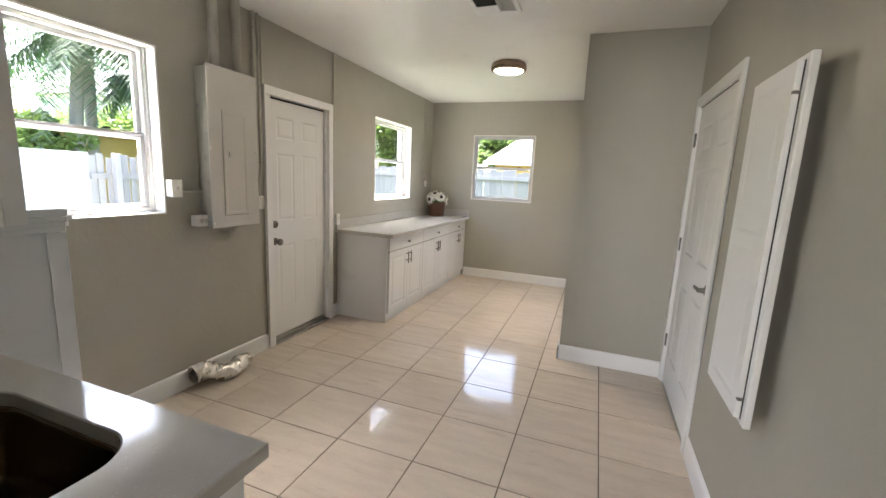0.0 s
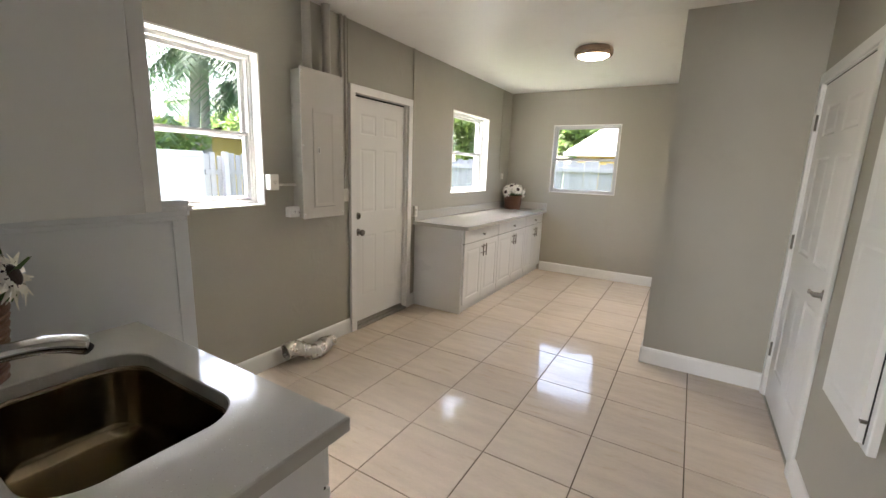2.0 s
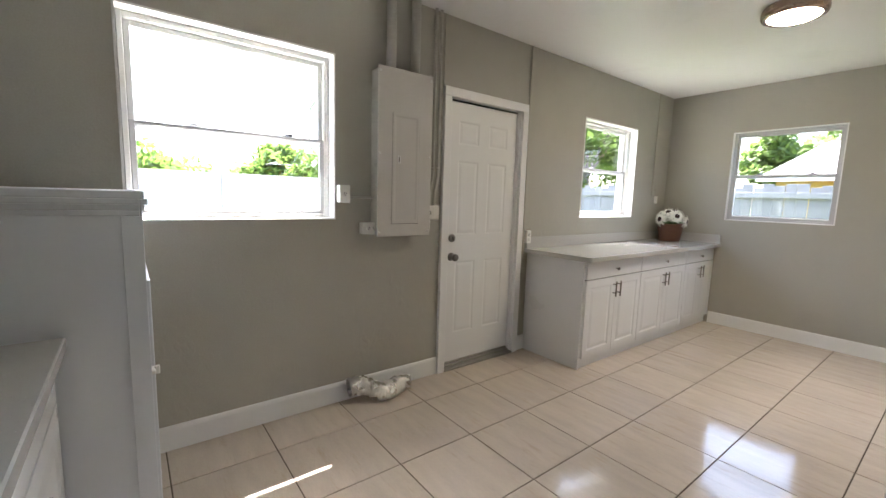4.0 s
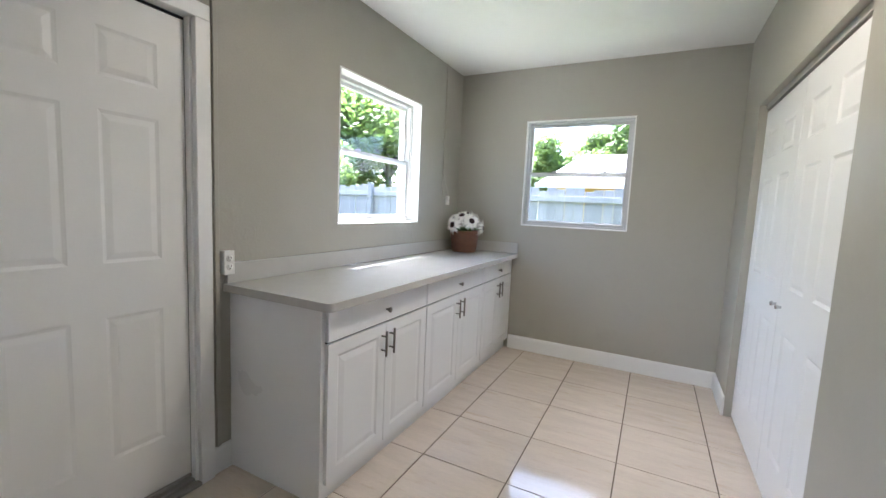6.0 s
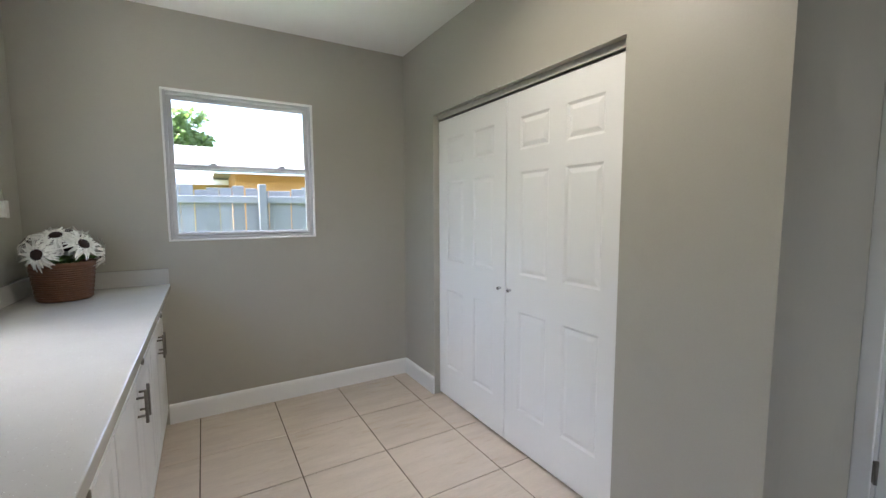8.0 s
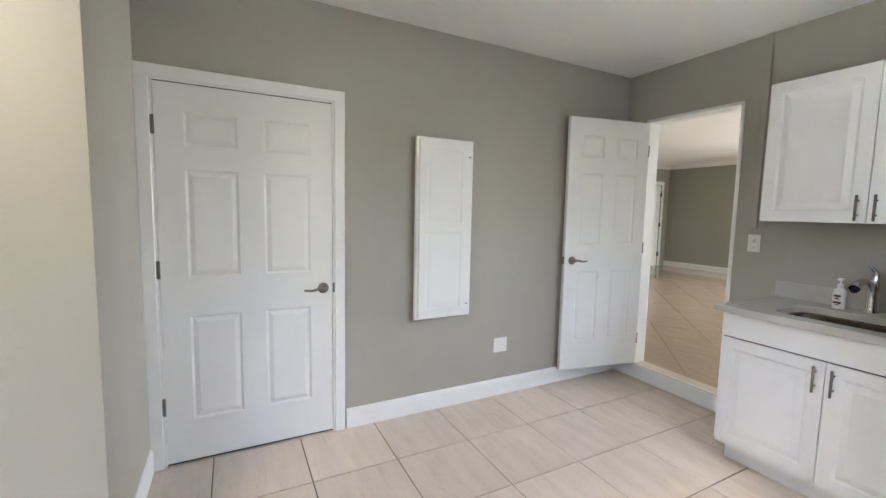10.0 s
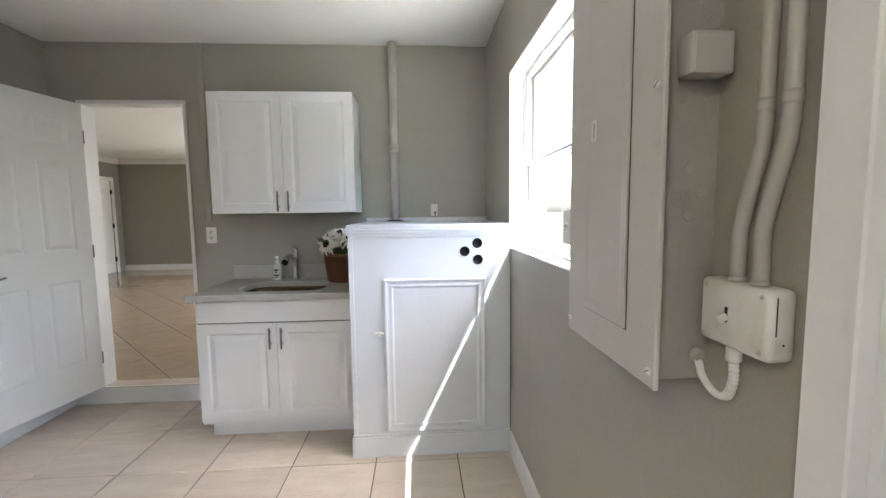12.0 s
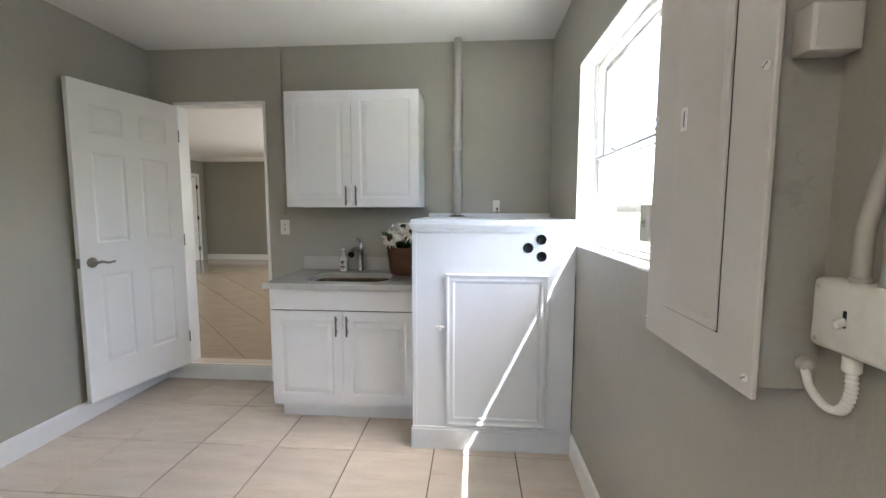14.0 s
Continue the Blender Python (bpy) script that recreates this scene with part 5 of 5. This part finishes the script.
for i in range(-24, 25):
    for j in range(-24, 25):
        c = Vector(((i + j) * pitch / math.sqrt(2) + 2.62, (i - j) * pitch / math.sqrt(2) - 0.62))
        if NX0 - 0.4 < c.x < NX1 + 0.4 and NY0 - 0.4 < c.y < NY1 + 0.4:
            h = (pitch - 0.005) / 2
            t = bmesh.new()
            add_box(t, -h, h, -h, h, STEP - 0.006, STEP)
            merge(bm, t, Matrix.Translation((c.x, c.y, 0)) @ Matrix.Rotation(math.pi / 4, 4, 'Z'))
for co, no in (((NX0, 0, 0), (-1, 0, 0)), ((NX1, 0, 0), (1, 0, 0)), ((0, NY0, 0), (0, -1, 0)), ((0, NY1, 0), (0, 1, 0))):
    bmesh.ops.bisect_plane(bm, geom=bm.verts[:] + bm.edges[:] + bm.faces[:], plane_co=co, plane_no=no, clear_outer=True)
solid("next_floor_tiles", bm, NEXT_TILE, "polished beige-brown tiles laid diagonally in the next room", "floor tiles", "stuff")
solid("doorway_sill", box_bm(DOORWAY[0], DOORWAY[1], -0.118, 0.012, STEP + 0.0005, STEP + 0.006, 0.001), TILE, "cream tile sill of the raised doorway", "threshold", "structure")
# the opening in this unseen stretch is added for the fill lamp
solid("next_wall_south", wall_bm(-NX1, -NX0, 0, NTOP + 0.1, 0.15, [(-2.42, -1.08, 0.88, 2.12)]), OLIVE, "olive grey painted wall of the next room", "wall", "structure", m=pose(0, NY0, 0, 0, 0, 180))
solid("next_wall_east", wall_bm(-NY1, -NY0, 0, NTOP + 0.1, 0.15, [(5.70, 6.57, STEP, 2.17)]), OLIVE, "olive grey painted side wall of the next room", "wall", "structure",
      m=pose(NX1, 0, 0, 0, 0, -90))
# unseen opening added to let daylight into the next room
solid("next_wall_west", wall_bm(NY0, NY1, 0, NTOP + 0.1, 0.2, [(-5.0, -3.8, 0.95, 2.05)]), OLIVE, "plain olive grey wall of the next room", "wall", "structure", m=pose(NX0, 0, 0, 0, 0, 90))
solid("next_wall_north", wall_bm(EAST, NX1 + 0.15, 0, NTOP + 0.1, 0.12, []), OLIVE, "olive grey painted wall of the next room", "wall", "structure", m=pose(0, -0.12, 0, 0, 0, 0))
solid("next_ceiling", box_bm(NX0 - 0.2, NX1 + 0.15, NY0 - 0.15, NY1, NTOP, NTOP + 0.1), CEILING, "off-white ceiling of the next room", "ceiling", "structure")


# unseen window added round the fill lamp's opening
hung_window("added_window", pose(2.42, NY0, 0.88, 0, 0, 180), 1.34, 1.24, 0.05, "unseen white single-hung window added for the fill light", 0.15)


def crown(name, m, length):
    bm = bmesh.new()
    prof = [(0, 0), (-0.012, 0), (-0.022, 0.022), (-0.055, 0.06), (-0.075, 0.082), (-0.082, 0.10), (0, 0.10)]
    ends = [[bm.verts.new((x, y, z)) for y, z in prof] for x in (0, length)]
    n = len(prof)
    for i in range(n):
        bm.faces.new((ends[0][i], ends[1][i], ends[1][(i + 1) % n], ends[0][(i + 1) % n]))
    bm.faces.new(ends[0])
    bm.faces.new(ends[1][::-1])
    bmesh.ops.recalc_face_normals(bm, faces=bm.faces[:])
    solid(name, bm, TRIM, "white crown moulding under the ceiling", "moulding", "structure", m=m)


crown("crown_south", pose(NX1, NY0, NTOP - 0.1, 0, 0, 180), NX1 - NX0)
crown("crown_east", pose(NX1, NY1, NTOP - 0.1, 0, 0, -90), NY1 - NY0)
base_run("next_baseboard_south", pose(NX1, NY0, STEP, 0, 0, 180), NX1 - NX0)
base_run("next_baseboard_east", pose(NX1, -3.62, STEP, 0, 0, -90), 1.98)
d5 = thing("door_5", "white panel door ajar in a white casing of the next room", "door", pose(NX1, -5.70, STEP, 0, 0, -90), kind="structure")
casing(d5, 0.87, 2.05, 0.075)
leaf = panel_leaf(d5, 0.84, 2.02, 0.04)
leaf.location = (0.015, 0.05, 0.012)
for z in (0.3, 1.05, 1.8):
    part("hinge", box_bm(0.845, 0.872, -0.022, 0.012, z - 0.05, z + 0.05, 0.002), BLACK, d5, "dark metal hinge")


# ---- outdoors ----
# unseen slab, added as a reflector that throws sun up into the room
solid("patio", box_bm(-4.85, -0.2, -9.0, 3.75, -0.249, -0.20, 0.004), CONCRETE, "pale concrete slab added to bounce sunlight through the windows", "pavement", "structure")
solid("ground", box_bm(-400, 400, -400, 400, -0.6, -0.25), GRASS, "patchy green lawn round the house", "ground", "structure")


def board_fence(name, m, length, label, board=0.14, gap=0.004, height=1.85, rails=(0.35, 1.45), mat=WOOD_GREY, seed=1, post=2.4, ragged=0.02):
    """A fence of upright boards along x with rails and posts on the -y side."""
    rg = random.Random(seed)
    f = thing(name, label, "fence", m)
    x, meshes = 0.0, []
    for k in range(3):
        b = box_bm(-board / 2, board / 2, 0.0, 0.018, 0.0, height - 0.03 * k * (1 if ragged else 0), 0.002)
        meshes.append(mesh_of("board", b, mat))
    while x < length:
        ob = new("board", meshes[rg.randrange(3)])
        ob.parent = f
        ob.location = (x + board / 2, rg.uniform(-0.003, 0.003), 0)
        ob.rotation_euler = (0, rg.uniform(-0.006, 0.006), 0)
        x += board + gap
    for z in rails:
        part("rail", box_bm(0, length, -0.042, -0.004, z - 0.045, z + 0.045, 0.003), mat, f)
    x = 0.3
    while x < length:
        part("post", box_bm(x, x + 0.09, -0.135, -0.043, 0, height + 0.02, 0.004), mat, f)
        x += post
    return f


board_fence("wood_fence", pose(-6.0, 9.0, -0.25), 15.0, "weathered grey wooden board fence behind the house", seed=4, height=1.95, rails=(0.4, 1.77))
board_fence("wood_fence", pose(-5.0, 4.2, -0.25, 0, 0, 90), 4.8, "weathered grey upright board fence along the side yard", board=0.10, gap=0.022, seed=9, rails=(0.4, 1.5))
vf = thing("vinyl_fence", "smooth white vinyl privacy fence along the side yard", "fence", pose(-5.0, -9.0, -0.25, 0, 0, 90))
for i in range(6):
    x = i * 2.2
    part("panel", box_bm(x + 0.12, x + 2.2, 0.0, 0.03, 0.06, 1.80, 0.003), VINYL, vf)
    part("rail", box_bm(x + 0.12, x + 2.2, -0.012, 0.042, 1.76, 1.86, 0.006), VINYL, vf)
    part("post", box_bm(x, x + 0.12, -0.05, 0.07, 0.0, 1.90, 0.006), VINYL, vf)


def leaf_cloud(bm, rg, c, r, count, size):
    """Many small leaf blades in an uneven ball."""
    for _ in range(count):
        d = Vector((rg.gauss(0, 1), rg.gauss(0, 1), rg.gauss(0, 1))).normalized()
        p = c + Vector((d.x * r, d.y * r, d.z * r * 0.8)) * rg.uniform(0.35, 1.0) ** 0.6
        a = Vector((rg.gauss(0, 1), rg.gauss(0, 1), rg.gauss(0, 0.6))).normalized() * size * rg.uniform(0.6, 1.3)
        b = a.orthogonal().normalized() * a.length * 0.45
        v = [bm.verts.new(q) for q in (p - a, p + b, p + a, p - b)]
        bm.faces.new(v)


def broad_tree(name, x, y, h, r, seed, label, base=-0.25, leaf=0.13, clumps=26, per=170):
    rg = random.Random(seed)
    t = thing(name, label, "tree", pose(x, y, base))
    fork = h * 0.42
    part("trunk", tube(smooth_path([(0, 0, 0), (0.06, 0.02, fork * 0.5), (0.0, 0.05, fork)], 0.25), lambda i, n: 0.17 - 0.06 * i / n, 10), BARK, t)
    crown_bm = bmesh.new()
    for k in range(6):
        a = k * 1.047 + rg.uniform(-0.3, 0.3)
        tip = Vector((math.cos(a) * r * 0.6, math.sin(a) * r * 0.6, h * rg.uniform(0.65, 0.9)))
        part("limb", tube(smooth_path([(0, 0.05, fork * 0.95), (tip.x * 0.45, tip.y * 0.45, fork + (tip.z - fork) * 0.6), tip], 0.3), lambda i, n: 0.08 * (1 - 0.75 * i / n), 7), BARK, t)
    for k in range(clumps):
        d = Vector((rg.gauss(0, 1), rg.gauss(0, 1), rg.gauss(0, 1))).normalized() * rg.uniform(0.35, 1.0)
        c = Vector((d.x * r, d.y * r, fork + (h - fork) * (0.5 + 0.5 * d.z)))
        leaf_cloud(crown_bm, rg, c, r * rg.uniform(0.25, 0.42), per, leaf)
    part("crown", crown_bm, LEAF_A, t)
    return t


def palm_tree(name, x, y, h, seed, label, fronds=40, length=2.9, radius=0.15):
    rg = random.Random(seed)
    t = thing(name, label, "palm tree", pose(x, y, -0.25))
    lean = Vector((rg.uniform(-0.3, 0.3), rg.uniform(-0.3, 0.3), 0))
    path = smooth_path([(0, 0, 0), (lean.x * 0.3, lean.y * 0.3, h * 0.5), (lean.x, lean.y, h)], 0.12)
    part("trunk", tube(path, lambda i, n: radius * (1.15 - 0.3 * i / n) + (0.008 if i % 2 else 0.0), 12), BARK, t)
    bm = bmesh.new()
    for k in range(fronds):
        a, lift = k * 2.39996, rg.uniform(-0.5, 1.1)
        L = length * rg.uniform(0.8, 1.1)
        spine = []
        for s in range(15):
            u = s / 14
            spine.append(Vector((math.cos(a) * L * u * math.cos(lift * 0.6), math.sin(a) * L * u * math.cos(lift * 0.6), h + L * (math.sin(lift) * u * 0.7 - 0.75 * u * u))) + lean)
        for s in range(1, 14):
            d = (spine[s + 1] - spine[s - 1]).normalized()
            for q in range(2):
                p = spine[s] + d * (q * L / 28)
                for sg in (-1, 1):
                    side = d.cross(Vector((0, 0, 1))).normalized() * sg
                    ll = 0.55 * math.sin(math.pi * min(0.98, (s + 1.2) / 15.5)) + 0.08
                    tip = p + (side * 0.8 + d * 0.55 + Vector((0, 0, -0.35 - rg.uniform(0, 0.3)))) * ll
                    wv = d * 0.032
                    bm.faces.new([bm.verts.new(z) for z in (p - wv, p + wv, tip)])
    part("crown", bm, LEAF_B, t)
    return t


palm_tree("palm_tree", -12.0, 7.75, 5.3, 2, "tall palm with a grey trunk beyond the fence", radius=0.17, fronds=54, length=3.3)
palm_tree("palm_tree", -12.4, 8.45, 5.8, 5, "second tall palm beyond the fence", radius=0.15, fronds=54, length=3.3)
broad_tree("broadleaf_tree", -11.4, 6.5, 2.9, 1.3, 21, "pale leafy bush beyond the white fence", clumps=30, per=180, leaf=0.09)
palm_tree("palm_tree", -11.6, 9.75, 4.3, 7, "slim drooping palm beside the white house", fronds=26, length=1.25, radius=0.10)
broad_tree("broadleaf_tree", -16.5, 8.6, 3.0, 1.8, 22, "dense leafy tree between the palms", clumps=34, per=190)
broad_tree("broadleaf_tree", -10.0, 12.6, 5.2, 2.6, 11, "leafy green tree behind the side fence", clumps=44, per=210)
broad_tree("broadleaf_tree", -7.4, 15.4, 6.4, 3.4, 12, "tall leafy green tree behind the side fence", clumps=60, per=230)
broad_tree("broadleaf_tree", -6.6, 10.9, 3.3, 1.5, 31, "bushy shrub just behind the side fence", clumps=34, per=190, leaf=0.10)
broad_tree("broadleaf_tree", -8.6, 13.9, 3.6, 1.9, 32, "dense shrub filling the gap behind the fence", clumps=34, per=190, leaf=0.11)
broad_tree("broadleaf_tree", -9.6, 21.5, 7.0, 3.6, 41, "large leafy tree further back beyond the fence", clumps=70, per=210, leaf=0.15)
broad_tree("broadleaf_tree", -6.2, 19.0, 4.4, 2.1, 42, "leafy shrub beyond the back fence", clumps=40, per=200, leaf=0.12)
broad_tree("broadleaf_tree", -14.0, 5.6, 3.2, 1.7, 13, "low leafy tree behind the white fence", clumps=20)
broad_tree("broadleaf_tree", -13.5, 1.2, 2.7, 1.6, 14, "low bushy tree behind the white fence", clumps=20)
broad_tree("broadleaf_tree", -16.0, 11.2, 3.6, 2.2, 15, "bushy tree between the houses", clumps=24)
broad_tree("broadleaf_tree", -2.4, 20.6, 4.7, 1.7, 16, "leafy tree beside the yellow house", clumps=34, per=190)
broad_tree("broadleaf_tree", -0.1, 24.0, 5.9, 1.6, 17, "round leafy tree behind the yellow house", clumps=46, per=210, leaf=0.15)
broad_tree("broadleaf_tree", -18.0, -4.0, 3.4, 2.2, 18, "leafy tree far behind the white fence", clumps=22)


def house(name, m, w, d, eave, ridge, wall_mat, label, windows=(), hip=1.6):
    """A house with a hip roof: x 0..w along its front, y 0..d, windows as (x, z, w, h) in its front."""
    h = thing(name, label, "house", m)
    part("wall", wall_bm(0, w, 0, eave, 0.2, [(x, x + a, z, z + b) for x, z, a, b in windows]), wall_mat, h)
    bm = box_bm(0, 0.2, 0.2, d, 0, eave)
    add_box(bm, w - 0.2, w, 0.2, d, 0, eave)
    add_box(bm, 0.2, w - 0.2, d - 0.2, d, 0, eave)
    part("wall", bm, wall_mat, h)
    o = 0.35
    bm = bmesh.new()
    c = [bm.verts.new(q) for q in ((-o, -o, eave - 0.05), (w + o, -o, eave - 0.05), (w + o, d + o, eave - 0.05), (-o, d + o, eave - 0.05))]
    r = [bm.verts.new((hip, d / 2, ridge)), bm.verts.new((w - hip, d / 2, ridge))]
    for f in ((c[0], c[1], r[1], r[0]), (c[2], c[3], r[0], r[1]), (c[1], c[2], r[1]), (c[3], c[0], r[0]), (c[3], c[2], c[1], c[0])):
        bm.faces.new(f)
    part("roof", bm, ROOF, h)
    part("fascia", box_bm(-o - 0.02, w + o + 0.02, -o - 0.03, -o, eave - 0.16, eave - 0.03), TRIM, h)
    for x, z, a, b in windows:
        wn_ = part("window", frame_bm(a, b, 0.06, 0.02, 0.10), TRIM, h)
        wn_.location = (x, 0, z)
        part("pane", box_bm(0.05, a - 0.05, 0.06, 0.07, 0.05, b - 0.05), SASH_GREY, wn_)
    return h


house("yellow_house", pose(-1.15, 15.0, -0.25), 9.5, 5.0, 2.44, 3.58, YELLOW, "yellow stucco house with a pale grey hip roof behind the fence", hip=0.5)
house("yellow_house", pose(-19.0, 15.0, -0.25, 0, 0, -90), 10.0, 6.0, 2.6, 3.1, YELLOW, "low yellow house glimpsed over the white fence")
house("white_house", pose(-24.0, 15.3, -0.25, 0, 0, 90), 6.0, 5.0, 5.5, 6.6, STUCCO, "white two-storey house with a small window in the distance", windows=((0.75, 4.15, 0.55, 0.85),))
house("orange_house", pose(1.45, 12.2, -0.25), 5.0, 2.4, 2.5, 3.25, ORANGE, "small orange-walled outbuilding with a pale roof behind the fence", hip=0.6)
for i, (za, zb) in enumerate(((3.95, 3.65), (4.5, 4.2))):
    bm = tube(smooth_path([(-13, -20, za), (-13, 2, za - 0.25), (-13, 24, zb)], 1.5), 0.012, 6)
    solid("power_line", bm, WIRE, "thin black power line crossing the sky", "cable", group="power lines")


# ---- floor and its tiles, last ----
floor = solid("floor", box_bm(-0.2, EAST + 0.1, -0.12, NORTH + 0.1, -0.10, -0.004), GROUT, "glossy cream porcelain floor tiles with dark grout", "floor", "structure")
PX, PY, X0, Y0 = 0.4585, 0.463, 0.3135, 0.895
GAP = 0.0055
shared = {}
ys = [Y0 + PY * k for k in range(-2, 13)]
xs = [X0 + PX * k for k in range(-1, 7)]
rg = random.Random(21)
for xa in xs:
    for ya in ys:
        x0, x1 = max(xa + GAP / 2, 0.001), min(xa + PX - GAP / 2, EAST - 0.001)
        y0, y1 = max(ya + GAP / 2, 0.001), min(ya + PY - GAP / 2, NORTH - 0.001)
        if x1 - x0 < 0.02 or y1 - y0 < 0.02:
            continue
        key = (round(x1 - x0, 3), round(y1 - y0, 3))
        if key not in shared:
            hx, hy = (x1 - x0) / 2, (y1 - y0) / 2
            b = bmesh.new()
            low = [b.verts.new(q) for q in ((-hx, -hy, -0.004), (hx, -hy, -0.004), (hx, hy, -0.004), (-hx, hy, -0.004))]
            mid = [b.verts.new((q.co.x, q.co.y, -0.0012)) for q in low]
            top = [b.verts.new((q.co.x * (1 - 0.0012 / hx), q.co.y * (1 - 0.0012 / hy), 0.0)) for q in low]
            for p, q in ((low, mid), (mid, top)):
                for i in range(4):
                    b.faces.new((p[i], p[(i + 1) % 4], q[(i + 1) % 4], q[i]))
            b.faces.new(top)
            shared[key] = mesh_of("tile", b, TILE)
        ob = new("tile", shared[key])
        ob.parent = floor
        ob.location = ((x0 + x1) / 2, (y0 + y1) / 2, 0)
        ob.rotation_euler = (rg.uniform(-0.0010, 0.0010), rg.uniform(-0.0010, 0.0010), 0)
